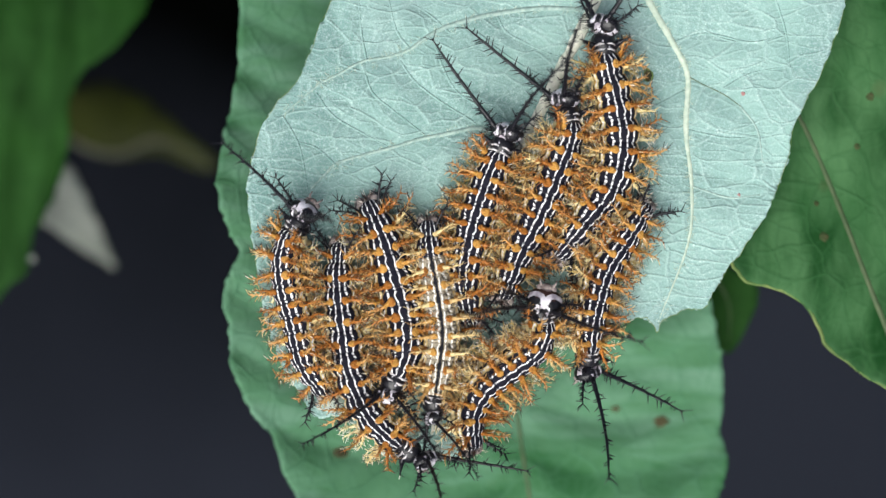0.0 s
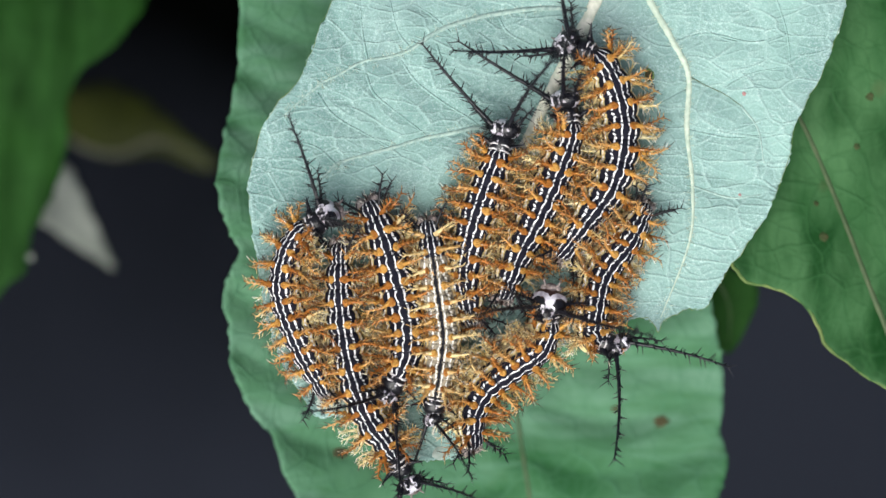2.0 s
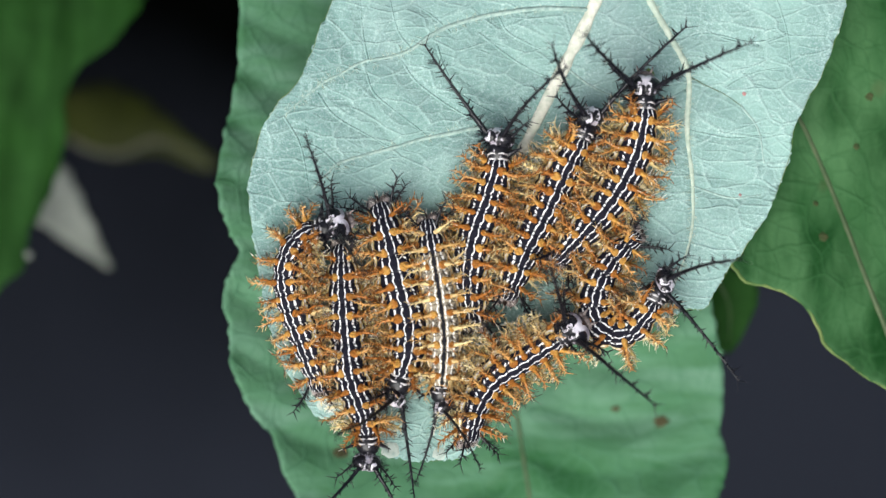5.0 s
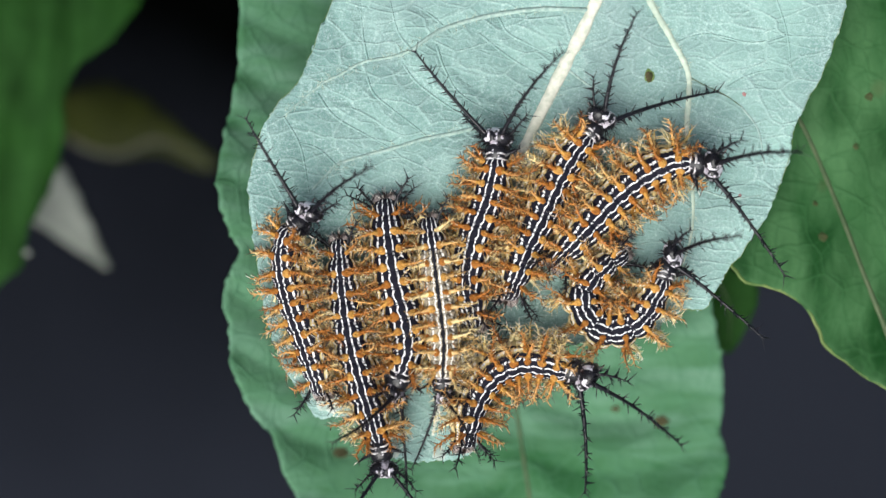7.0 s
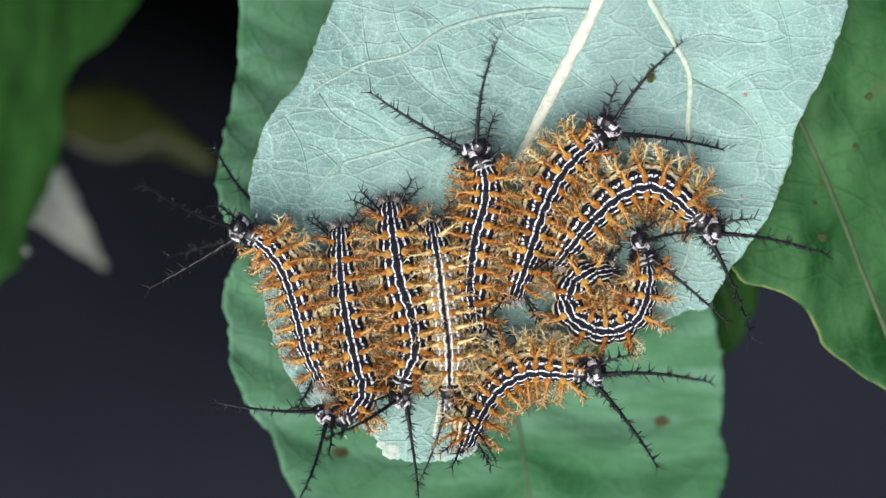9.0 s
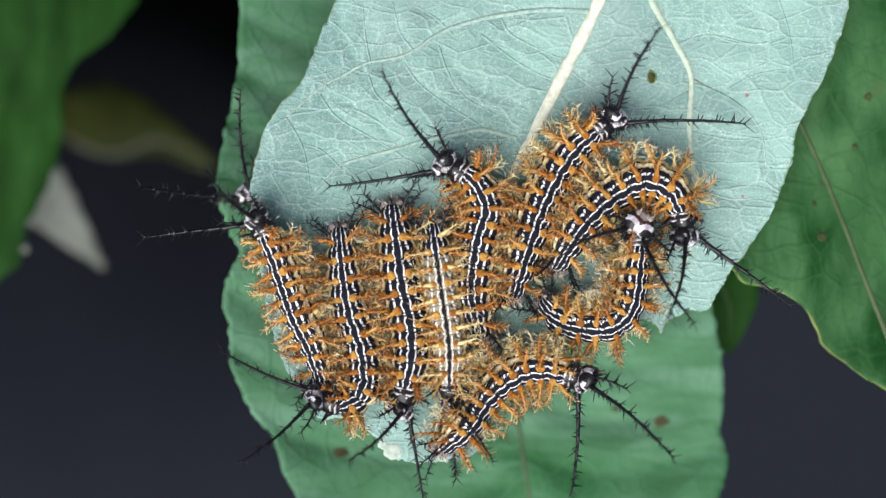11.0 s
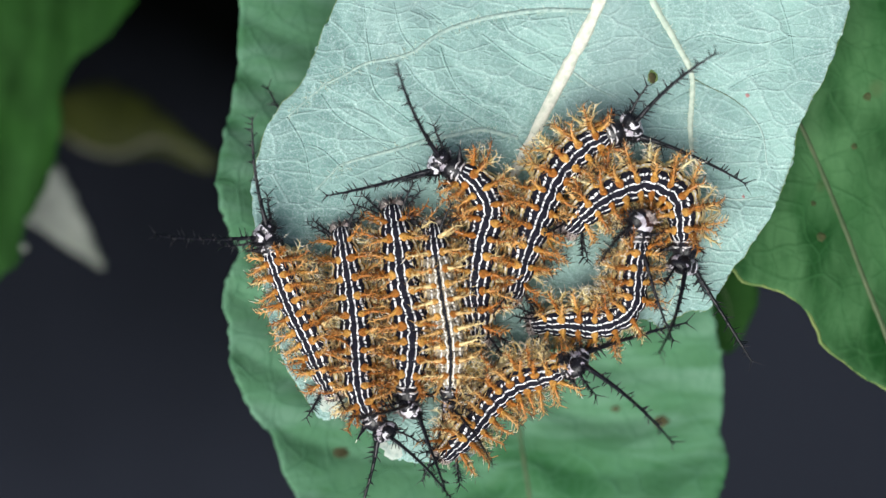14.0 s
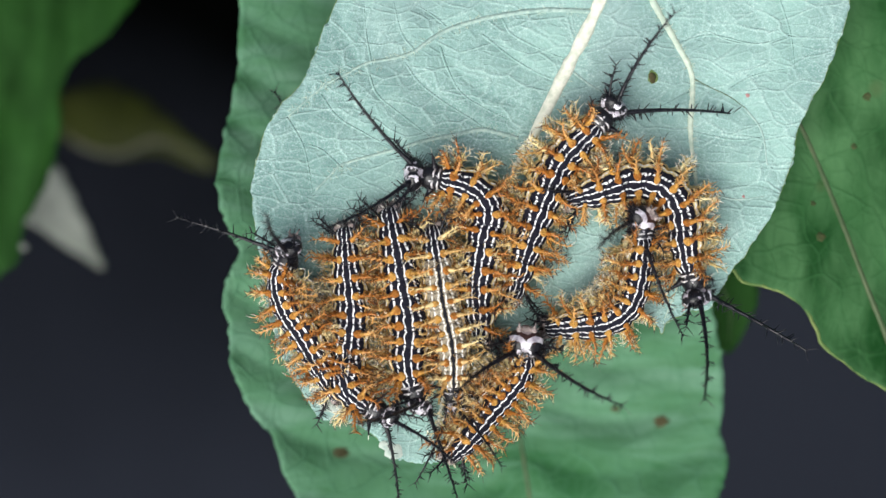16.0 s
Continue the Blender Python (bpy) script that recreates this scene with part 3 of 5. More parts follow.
def head_mesh():
    """Two smooth lobes with a shallow groove between them, and fine black hairs."""
    bm = bmesh.new()
    bmesh.ops.create_uvsphere(bm, u_segments=28, v_segments=20, radius=1)
    for v in bm.verts:
        x, y, z = v.co
        groove = 1 - 0.16 * math.exp(-(x / 0.16) ** 2) * max(0.0, 0.25 + z)
        chin = 1 - 0.18 * max(0.0, -z - 0.3)
        v.co = Vector((x * 26.5 * chin, (y * 16 + 3) * groove, z * 22 * groove)) * U
    rng = random.Random(12)
    for k in range(64):
        w, e = rng.uniform(2.7, 6.8), rng.uniform(-0.4, 0.9)
        d = Vector((math.cos(w) * math.cos(e), math.sin(w) * math.cos(e), math.sin(e)))
        p = Vector((d.x * 25, d.y * 16 + 3, d.z * 20)) * U
        bend = Vector((rng.uniform(-3, 3), rng.uniform(-3, 3), 0)) * U
        tube(bm, [p, p + d * U * rng.uniform(4, 7), p + d * U * rng.uniform(9, 16) + bend], [0.8 * U, 0.5 * U, 0.2 * U], 4, 1)
    return mesh_of("head_capsule", bm, [HEADSKIN, BLACK])


def mouth_mesh():
    """Grey lip and two feelers under the face."""
    bm = bmesh.new()
    ball(bm, (0, 13, -17), (9, 7, 6))
    for s in (-1, 1):
        ball(bm, (10 * s, 11, -16), (5, 6, 6))
        tube(bm, [Vector(p) * U for p in ((8 * s, 17, -17), (11 * s, 21, -20), (12 * s, 24, -25))], [2.2 * U, 1.6 * U, 0.8 * U], 6)
    return mesh_of("mouthparts", bm, GREY)


def collar_mesh():
    """White bars across the first black ring."""
    bm = bmesh.new()
    for y in (-5, 4):
        for s in (-1, 1):
            tube(bm, [Vector((s * 21.2 * math.sin(w), y + 2 * math.sin(5 * w), 21.2 * math.cos(w))) * U for w in (0.12, 0.45, 0.8, 1.05)], [1.3 * U, 2.0 * U, 2.0 * U, 1.0 * U], 5)
    return mesh_of("collar_marking", bm, WHITE)


def tail_mesh():
    """Two grey lobes parted by a dark groove, with short pale bristles."""
    bm = bmesh.new()
    for s in (-1, 1):
        ball(bm, (10.5 * s, -20, -1), (11.5, 14, 14), 0, 16)
    ball(bm, (0, -12, 7), (14, 12, 11))
    ball(bm, (0, -28, 3), (1.8, 6, 9), 1, 8)
    rng = random.Random(31)
    for k in range(40):
        w, e = rng.uniform(3.4, 6.0), rng.uniform(-0.3, 1.3)
        d = Vector((math.cos(w) * math.cos(e), math.sin(w) * math.cos(e), math.sin(e)))
        p = Vector((d.x * 19, d.y * 12 - 20, d.z * 12)) * U
        tube(bm, [p, p + d * U * rng.uniform(6, 14)], [0.6 * U, 0.2 * U], 4, rng.choice((1, 2)))
    return mesh_of("tail_plate", bm, [GREY, TIP, CREAM])


def leg_mesh():
    bm = bmesh.new()
    tube(bm, [Vector(v) * U for v in ((0, 0, 2), (1, 0, -6), (2, 0, -13), (0, 0, -16))], [6.5 * U, 5.5 * U, 4.2 * U, 4.8 * U], 8)
    return mesh_of("proleg", bm, MID)


def knob_mesh(seed):
    """A low uneven wart at the foot of a spine, drawn out on one side."""
    rng = random.Random(seed)
    bm = bmesh.new()
    ball(bm, (0, 0, 0), (10.5, 8.4, 4.4), 0, 14)
    a, b = rng.uniform(0, 6.28), rng.uniform(0, 6.28)
    for v in bm.verts:
        w = math.atan2(v.co.y, v.co.x)
        k = 1 + 0.10 * math.sin(2 * w + a) + 0.07 * math.sin(3 * w + b) + (0.25 * max(0.0, math.cos(w)))
        v.co.z *= 1 + 0.2 * math.sin(5 * w + b) + rng.uniform(-0.08, 0.08)
        v.co.x, v.co.y = v.co.x * k, v.co.y * (1 + 0.10 * math.sin(3 * w + b))
    return mesh_of("knob", bm, AMBER)


RADII = [24, 30, 33, 35, 36, 36, 36, 35, 33, 29, 22]
HEAD, MOUTH, COLLAR, TAIL, LEG = head_mesh(), mouth_mesh(), collar_mesh(), tail_mesh(), leg_mesh()
KNOBS = [knob_mesh(k) for k in range(5)]
HORNS = [horn_mesh("horn", 165, 3, 0.85), horn_mesh("horn", 178, 4, 0.85)]
SHORT_HORNS = [horn_mesh("thorn", 54, 5, 0.6), horn_mesh("thorn", 46, 6, 0.6)]
SPINES = [spine_mesh("spine", length, ORANGE, MID, TIP, k, 24, 2.2) for k, length in enumerate((30, 36, 41, 33))]
LONG_SPINES = [spine_mesh("spine", length, ORANGE, MID, TIP, 50 + k, 24, 2.0) for k, length in enumerate((42, 46, 51, 44))]
MID_SPINES = [spine_mesh("spine", 40, MID, YELLOW, TIP, 30 + k, 20, 2.3) for k in range(3)]
AMBER_SPINES = [spine_mesh("spine", 40, MID, YELLOW, TIP, 80 + k, 16, 2.4) for k in range(3)]
PALE_SPINES = [spine_mesh("pale_spine", 34, YELLOW, YELLOW, CREAM, 20 + k, 15, 2.2) for k in range(4)]
DARK_SPINES = [spine_mesh("dark_spine", 30, BLACK, BLACK, BLACK, 60 + k, 8) for k in range(2)]
RING_MESHES = {}
larvae = []


def out_of_ring(angle, radius, y, lean=0.0):
    """A pose on a ring's skin at the angle from its back, pointing outward."""
    a = radians(angle)
    return Matrix.Translation((math.sin(a) * radius * U, y * U, math.cos(a) * radius * U)) @ Matrix.Rotation(a, 4, "Y") @ Matrix.Rotation(radians(lean), 4, "X")


def caterpillar(label, size=1.0, roll=0.0, base=34, skin=SKIN, seed=0, pale=False, crown=1.0, shaggy=False):
    """One caterpillar: keyed rings with their spines, and a head with two horns."""
    rng = random.Random(seed)
    spines = AMBER_SPINES if pale else LONG_SPINES if shaggy else SPINES
    root = tagged(new("caterpillar"), label, "caterpillar", "caterpillars feeding in a row")
    rings = []
    for i, r in enumerate(RADII):
        hide = SKIN if pale and i < 2 else skin
        key = (i, hide.name)
        if key not in RING_MESHES:
            RING_MESHES[key] = ring_mesh(r, 50 if 0 < i < RINGS - 1 else 42, [hide if i < RINGS - 1 else MARBLED])
        ring = part("body_ring", RING_MESHES[key], root)
        ring.scale = (size,) * 3
        rings.append(ring)
        if i == RINGS - 1:
            part("collar_marking", COLLAR, ring)
            for s in (-1, 1):
                part("dark_spine", DARK_SPINES[s > 0], ring, m=out_of_ring(62 * s, r - 2, 2, -25))
            continue
        turn = lambda m: m @ Matrix.Rotation(rng.uniform(0, 6.28), 4, "Z")
        if i == 0:
            part("tail_plate", TAIL, ring, "grey-brown two-lobed tail plate")
            for s in (-1, 1):
                part("thorn", SHORT_HORNS[s > 0], ring, "short thorny black tail horn", m=out_of_ring(42 * s, r - 3, -6, 48))
                part("thorn", SHORT_HORNS[s < 0], ring, m=out_of_ring((72 + rng.uniform(-8, 8)) * s, r - 3, -8, rng.uniform(35, 55)) @ Matrix.Diagonal((0.85, 0.85, 0.85, 1)))
                part("spine", rng.choice(spines), ring, m=turn(out_of_ring(80 * s, r - 2, 2, 20)))
                part("spine", rng.choice(spines), ring, m=turn(out_of_ring(34 * s, r - 2, 6, 26) @ Matrix.Rotation(radians(30 * s), 4, "Y")))
            continue
        for s in (-1, 1):
            half = Matrix.Rotation(0 if s > 0 else math.pi, 4, "Z")
            back = rng.uniform(21, 26)
            part("knob", rng.choice(KNOBS), ring, m=out_of_ring(back * s, r - 1.2, 4) @ half @ Matrix.Diagonal((rng.uniform(0.5, 0.82), rng.uniform(0.6, 0.95), 0.75, 1)))
            part("spine", rng.choice(spines), ring, m=turn(out_of_ring((back + 7) * s, r - 2.0, 4, rng.uniform(-16, 12)) @ Matrix.Rotation(radians(rng.uniform(36, 50) * s), 4, "Y")))
            side = rng.uniform(53, 60)
            part("knob", rng.choice(KNOBS), ring, m=out_of_ring(side * s, r - 2.0, 1) @ half @ Matrix.Diagonal((0.65, 0.7, 1, 1)))
            part("spine", rng.choice(MID_SPINES if pale else LONG_SPINES + LONG_SPINES + MID_SPINES), ring, m=turn(out_of_ring((side + 5) * s, r - 2.5, 1, rng.uniform(-26, 26)) @ Matrix.Rotation(radians(14 * s), 4, "Y")))
            part("spine", rng.choice(PALE_SPINES + MID_SPINES + LONG_SPINES), ring, m=turn(out_of_ring((82 + rng.uniform(-6, 6)) * s, r - 2, -5, rng.uniform(-36, 36))))
            for _ in range(3):
                part("pale_spine", rng.choice(PALE_SPINES), ring, m=turn(out_of_ring((100 + rng.uniform(-12, 12)) * s, r - 3, rng.uniform(-14, 10), rng.uniform(-40, 40))))
            if i == RINGS - 2:
                for lean in (-38, -58):
                    part("spine", rng.choice(spines), ring, m=turn(out_of_ring(rng.uniform(30, 75) * s, r - 3, 14, lean)))
            if i in (3, 4, 5, 6, 8, 9):
                part("proleg", LEG, ring, m=Matrix.Translation((s * 13 * U, 0, -(r * 0.86 - 6) * U)))
    head = part("head_capsule", HEAD, root, "glossy black head with a white forked marking")
    head.scale = (1.08 * size * crown,) * 3
    part("mouthparts", MOUTH, head, "grey lip with two short feelers")
    for s in (-1, 1):
        way = Vector((s * 0.56, 0.72, 0.42)).normalized()
        horn = part("horn", HORNS[s > 0], head, "long thorny black horn",
             m=Matrix.Translation((s * 13 * U, 5 * U, 15 * U)) @ way.to_track_quat("Z", "X" if s > 0 else "Y").to_matrix().to_4x4())
        reach = (178 if s > 0 else 165) * U
        horn["end"] = (0.04 * reach, 0.14 * reach, reach)
        part("thorn", SHORT_HORNS[s > 0], head, m=Matrix.Translation((s * 20 * U, 3 * U, 4 * U)) @ Vector((s * 0.75, 0.75, 0.1)).to_track_quat("Z", "Y").to_matrix().to_4x4())
    item = dict(root=root, rings=rings, head=head, roll=roll, base=base * size, rows=[])
    larvae.append(item)
    return item


def at(item, t, pitch, lift, *xy, roll=None, horns=None, aim=None):
    """How a caterpillar lies at t seconds: tail to head across the plan, head pitched back by pitch degrees and raised by lift; roll: its lean at tail and head.
    horns: where the two horn tips point, which turns and pitches the head;
    aim: the head's heading in degrees clockwise from the top of the plan."""
    item["rows"].append((t, pitch, lift, [(xy[k], xy[k + 1]) for k in range(0, len(xy), 2)], roll or (item["roll"], item["roll"]), horns, aim))


def frame_of(way, up, roll):
    way = way.normalized()
    z = (up - way * up.dot(way)).normalized()
    m = Matrix((way.cross(z), way, z)).transposed().to_4x4()
    return m @ Matrix.Rotation(radians(roll), 4, "Y")


def head_turn(head, horns, at_head, usual, last=None):
    """The heading, tilt and pitch at which a head's two horns point at the given places, near its last turn."""
    size = head.scale[0] / U
    ends = [np.array(o.matrix_basis @ Vector(o["end"])) * size for o in head.children if o.name.startswith("horn")]
    tips = np.array([[horns[0] - at_head[0], at_head[1] - horns[1]], [horns[2] - at_head[0], at_head[1] - horns[3]]])
    unit = tips / np.linalg.norm(tips, axis=1)[:, None]
    middle = math.degrees(math.atan2(*unit.sum(0))) + (180 if usual > 60 else 0)
    yaw, tilt, pitch = (np.radians(v) for v in np.meshgrid(middle + np.arange(-60, 61, 6.0), np.arange(-48, 49, 8.0), np.arange(-30, 103, 6.0), indexing="ij"))
    shown = []
    for x, y, z in ends:
        y1, z1 = y * np.cos(pitch) - z * np.sin(pitch), y * np.sin(pitch) + z * np.cos(pitch)
        x1 = x * np.cos(tilt) + z1 * np.sin(tilt)
        shown.append((x1 * np.cos(yaw) + y1 * np.sin(yaw), -x1 * np.sin(yaw) + y1 * np.cos(yaw)))
    cost = []
    for order in ((0, 1), (1, 0)):
        miss = sum((shown[k][0] - tips[o][0]) ** 2 + (shown[k][1] - tips[o][1]) ** 2 for k, o in enumerate(order))
        cost.append(miss + (np.degrees(tilt) * 0.9) ** 2 + (np.degrees(pitch) - usual) ** 2 * 0.2)
    best = np.minimum(*cost)
    if last is not None:
        q = np.array(last.to_3x3())
        ct, st, cp, sp, cy, sy = np.cos(tilt), np.sin(tilt), np.cos(pitch), np.sin(pitch), np.cos(yaw), np.sin(yaw)
        rows = [(ct, st * sp, st * cp), (0 * ct, cp, -sp), (-st, ct * sp, ct * cp)]
        turn = [[cy * rows[0][k] + sy * rows[1][k] for k in range(3)], [cy * rows[1][k] - sy * rows[0][k] for k in range(3)], list(rows[2])]
        trace = sum(q[j][k] * turn[j][k] for j in range(3) for k in range(3))
        swing = np.degrees(np.arccos(np.clip((trace - 1) / 2, -1, 1)))
        best = best + 0.15 * swing ** 2 + 400 * np.maximum(swing - 66, 0) ** 2
    k = np.unravel_index(np.argmin(best), best.shape)
    return Vector((math.sin(yaw[k]), math.cos(yaw[k]), 0)), math.degrees(tilt[k]), math.degrees(pitch[k])


def crawl(item):
    """Keys every ring and the head along the body's line at each of its rows."""
    origin = None
    keys = [[] for _ in range(RINGS + 1)]
    for t, pitch, lift, pts, roll, horns, aim in item["rows"]:
        line = curve_through(pts, 12)
        s = np.concatenate([[0], np.cumsum(np.hypot(*np.diff(line, axis=0).T))])
        s /= s[-1]
        rise = item["base"] + np.clip((s - 0.45) / 0.55, 0, 1) ** 2 * (lift - item["base"])
        rise = rise - 8 * np.clip(1 - s / 0.12, 0, 1)
        space = [P(x, y, h) for (x, y), h in zip(line, rise)]
        if origin is None:
            origin = P(*pts[0], 0)
            item["root"].location = origin

        def on(f):
            i = min(int(np.searchsorted(s, f, "right")) - 1, len(s) - 2)
            return space[i].lerp(space[i + 1], (f - s[i]) / (s[i + 1] - s[i]))
        up = Vector((0, 0, 1))
        for i in range(RINGS):
            f = (i + 0.45) / (RINGS + 0.35)
            lean = roll[0] + (roll[1] - roll[0]) * f
            keys[i].append((t, Matrix.Translation(on(f) - origin) @ frame_of(on(min(f + 0.05, 1)) - on(max(f - 0.05, 0)), up, lean)))
        way, tilt = on(1) - on(0.86), 0.0
        if aim is not None:
            way = Vector((math.sin(radians(aim)), math.cos(radians(aim)), 0))
        if horns:
            way, tilt, pitch = head_turn(item["head"], horns, pts[-1], pitch if pitch >= 60 else 10, keys[RINGS][-1][1] if keys[RINGS] else None)
        keys[RINGS].append((t, Matrix.Translation(on(1) - origin) @ frame_of(way, up, tilt) @ pose(0, 0, 0, pitch)))
    for ob, rows in zip(item["rings"] + [item["head"]], keys):
        if rows[0][0] > 0:
            rows.insert(0, (0, rows[0][1]))
        if rows[-1][0] < 16:
            rows.append((16, rows[-1][1]))
        walk(ob, rows)


cat_a = caterpillar("black and orange spiny caterpillar at the leaf edge swaying its head", 1.0, -30, 34, seed=1)
cat_b = caterpillar("black and orange spiny caterpillar hanging head down over the leaf end", 1.0, 6, 40, seed=2, crown=0.9)
cat_c = caterpillar("broad black and orange spiny caterpillar with bold white lines", 1.14, 0, 34, seed=3, crown=0.8)
cat_d = caterpillar("pale caterpillar with a whitish back and yellow spines", 0.98, 0, 50, SKIN_PALE, seed=4, pale=True, crown=0.75)
cat_e = caterpillar("black and orange spiny caterpillar reaching up, horns spread", 1.05, -10, 36, seed=5)
cat_f = caterpillar("slender black and orange spiny caterpillar beside the midrib", 1.07, 18, 36, seed=6)
cat_g = caterpillar("long black and orange spiny caterpillar bending in an arch", 1.08, 8, 36, seed=7)
cat_h = caterpillar("black and orange spiny caterpillar curling its body", 1.0, -12, 36, seed=8)
cat_i = caterpillar("black and orange caterpillar with a white-marked face at the leaf rim", 1.06, 32, 36, seed=9, crown=1.05, shaggy=True)

cat_j = caterpillar("dark-horned spiny caterpillar clinging beneath the pale leaf", 1.0, 180, -55, seed=10)


def motions():
    a, b, c, d, e, f, g, h, i, j = larvae
    at(a, 0, 35, 80, 575, 690, 547, 640, 532, 570, 514, 500, 512, 440, 538, 376, horns=(410, 265, 600, 400))
    at(a, 0.5, 30, 80, 575, 690, 545, 630, 525, 560, 510, 490, 516, 425, 552, 375, horns=(445, 250, 610, 395))
    at(a, 1, 30, 80, 575, 690, 545, 630, 520, 550, 508, 490, 522, 425, 572, 388, horns=(530, 255, 640, 410))
    at(a, 2, 30, 80, 578, 690, 545, 620, 515, 540, 510, 490, 530, 425, 580, 380, horns=(540, 235, 645, 405))
    at(a, 3, 35, 80, 577, 690, 547, 620, 518, 540, 506, 480, 525, 420, 580, 405, horns=(555, 300, 640, 430))
    at(a, 3.5, 35, 80, 577, 690, 548, 615, 520, 540, 508, 480, 530, 420, 586, 405, horns=(560, 315, 640, 440))
    at(a, 4, 35, 80, 575, 680, 550, 610, 525, 540, 515, 480, 540, 425, 598, 398, horns=(567, 297, 640, 430))
    at(a, 6.5, 35, 80, 565, 690, 550, 620, 528, 550, 518, 480, 540, 420, 592, 395, horns=(598, 270, 630, 440))
    at(a, 7, 35, 80, 572, 690, 552, 610, 528, 540, 512, 470, 515, 420, 545, 378, horns=(460, 238, 650, 300))
    at(a, 7.5, 35, 80, 578, 680, 555, 610, 530, 550, 515, 490, 515, 430, 530, 372, horns=(420, 255, 600, 270))
    at(a, 8, 20, 70, 580, 680, 553, 610, 533, 560, 515, 500, 500, 430, 485, 375, horns=(305, 315, 480, 220))
    at(a, 8.5, 10, 60, 577, 670, 555, 610, 535, 560, 510, 480, 480, 430, 445, 388, horns=(245, 435, 405, 260))
    at(a, 9, 10, 60, 575, 670, 555, 610, 545, 560, 520, 480, 480, 430, 427, 405, horns=(280, 340, 260, 505))
    at(a, 11.5, 15, 60, 575, 670, 560, 610, 535, 560, 510, 490, 485, 430, 460, 385, horns=(275, 397, 385, 325))
    at(a, 12, 10, 60, 572, 670, 555, 600, 540, 540, 515, 480, 475, 445, 430, 422, horns=(280, 340, 270, 525))
    at(a, 12.5, 10, 60, 575, 665, 553, 600, 540, 540, 510, 480, 465, 452, 415, 447, horns=(245, 385, 295, 575))
    at(a, 13, 10, 60, 577, 665, 553, 600, 545, 550, 515, 490, 470, 455, 420, 437, horns=(260, 340, 265, 510))
    at(a, 13.5, 15, 60, 588, 680, 565, 600, 535, 540, 505, 480, 470, 440, 437, 415, horns=(320, 290, 260, 430))
    at(a, 14, 20, 65, 590, 690, 563, 610, 535, 550, 505, 480, 488, 445, 470, 415, horns=(270, 380, 450, 360))
    at(a, 14.5, 35, 70, 596, 695, 558, 610, 530, 560, 505, 490, 495, 450, 502, 408, horns=(330, 325, 590, 380))
    at(a, 15, 45, 75, 600, 695, 555, 610, 520, 550, 502, 490, 500, 460, 515, 425, horns=(375, 305, 606, 388))
    at(a, 15.5, 50, 75, 600, 695, 555, 610, 520, 550, 502, 490, 502, 460, 518, 428, horns=(362, 312, 612, 395))
    at(a, 16, 50, 80, 600, 695, 552, 600, 518, 548, 502, 505, 503, 480, 512, 442, horns=(370, 388, 470, 402))

    at(b, 0, 10, 60, 603, 435, 600, 500, 610, 590, 622, 660, 660, 740, 720, 795, 752, 812, horns=(935, 838, 785, 885))
    at(b, 0.5, 10, 60, 603, 435, 602, 510, 610, 590, 622, 660, 665, 745, 715, 795, 765, 820, horns=(930, 835, 780, 890))
    at(b, 1, 10, 60, 603, 435, 602, 510, 610, 590, 622, 660, 655, 740, 705, 795, 755, 822, horns=(885, 855, 770, 890))
    at(b, 1.5, 10, 60, 603, 435, 603, 515, 610, 595, 624, 660, 653, 735, 692, 785, 745, 835, horns=(835, 885, 745, 980))
    at(b, 2, 10, 60, 603, 435, 603, 520, 612, 600, 625, 660, 655, 740, 695, 800, 725, 855)
    at(b, 2.5, 10, 60, 604, 438, 604, 520, 612, 600, 625, 660, 655, 740, 695, 800, 735, 855)
    at(b, 3, 10, 60, 605, 440, 605, 520, 612, 600, 620, 670, 640, 740, 655, 790, 662, 845)
    at(b, 3.5, 10, 60, 608, 440, 610, 520, 615, 600, 620, 670, 628, 735, 618, 775, 600, 805, horns=(480, 830, 590, 990))
    at(b, 4, 10, 60, 610, 445, 610, 520, 615, 600, 622, 670, 640, 730, 645, 770, 640, 808, horns=(480, 880, 660, 1000))
    at(b, 6.5, 10, 60, 600, 430, 610, 520, 620, 600, 630, 670, 650, 740, 658, 785, 660, 825, horns=(560, 960, 760, 990))
    at(b, 7, 10, 60, 602, 430, 610, 520, 622, 600, 640, 670, 660, 740, 672, 785, 680, 828, horns=(560, 970, 790, 970))
    at(b, 7.5, 10, 60, 604, 415, 606, 480, 615, 560, 625, 630, 648, 710, 665, 765, 678, 820)
    at(b, 8, 10, 60, 603, 410, 606, 480, 617, 560, 628, 640, 645, 710, 655, 760, 655, 808, horns=(530, 900, 660, 1000))
    at(b, 8.5, 10, 60, 600, 410, 606, 480, 617, 570, 635, 640, 650, 700, 640, 745, 605, 772, horns=(405, 785, 575, 960))
    at(b, 9, 10, 60, 603, 410, 607, 480, 617, 560, 635, 640, 645, 690, 622, 730, 578, 735, horns=(390, 705, 530, 860))
    at(b, 11.5, 10, 60, 602, 410, 612, 480, 628, 560, 645, 620, 646, 680, 615, 715, 560, 703, horns=(410, 645, 420, 805))
    at(b, 12, 10, 60, 605, 410, 615, 480, 632, 560, 645, 630, 643, 690, 610, 728, 565, 725, horns=(370, 700, 500, 880))
    at(b, 12.5, 10, 60, 605, 410, 615, 480, 632, 560, 645, 630, 640, 695, 636, 740, 634, 775, horns=(540, 900, 680, 960))
    at(b, 13, 10, 60, 605, 410, 615, 480, 630, 560, 642, 630, 640, 695, 645, 740, 655, 775, horns=(600, 960, 770, 930))
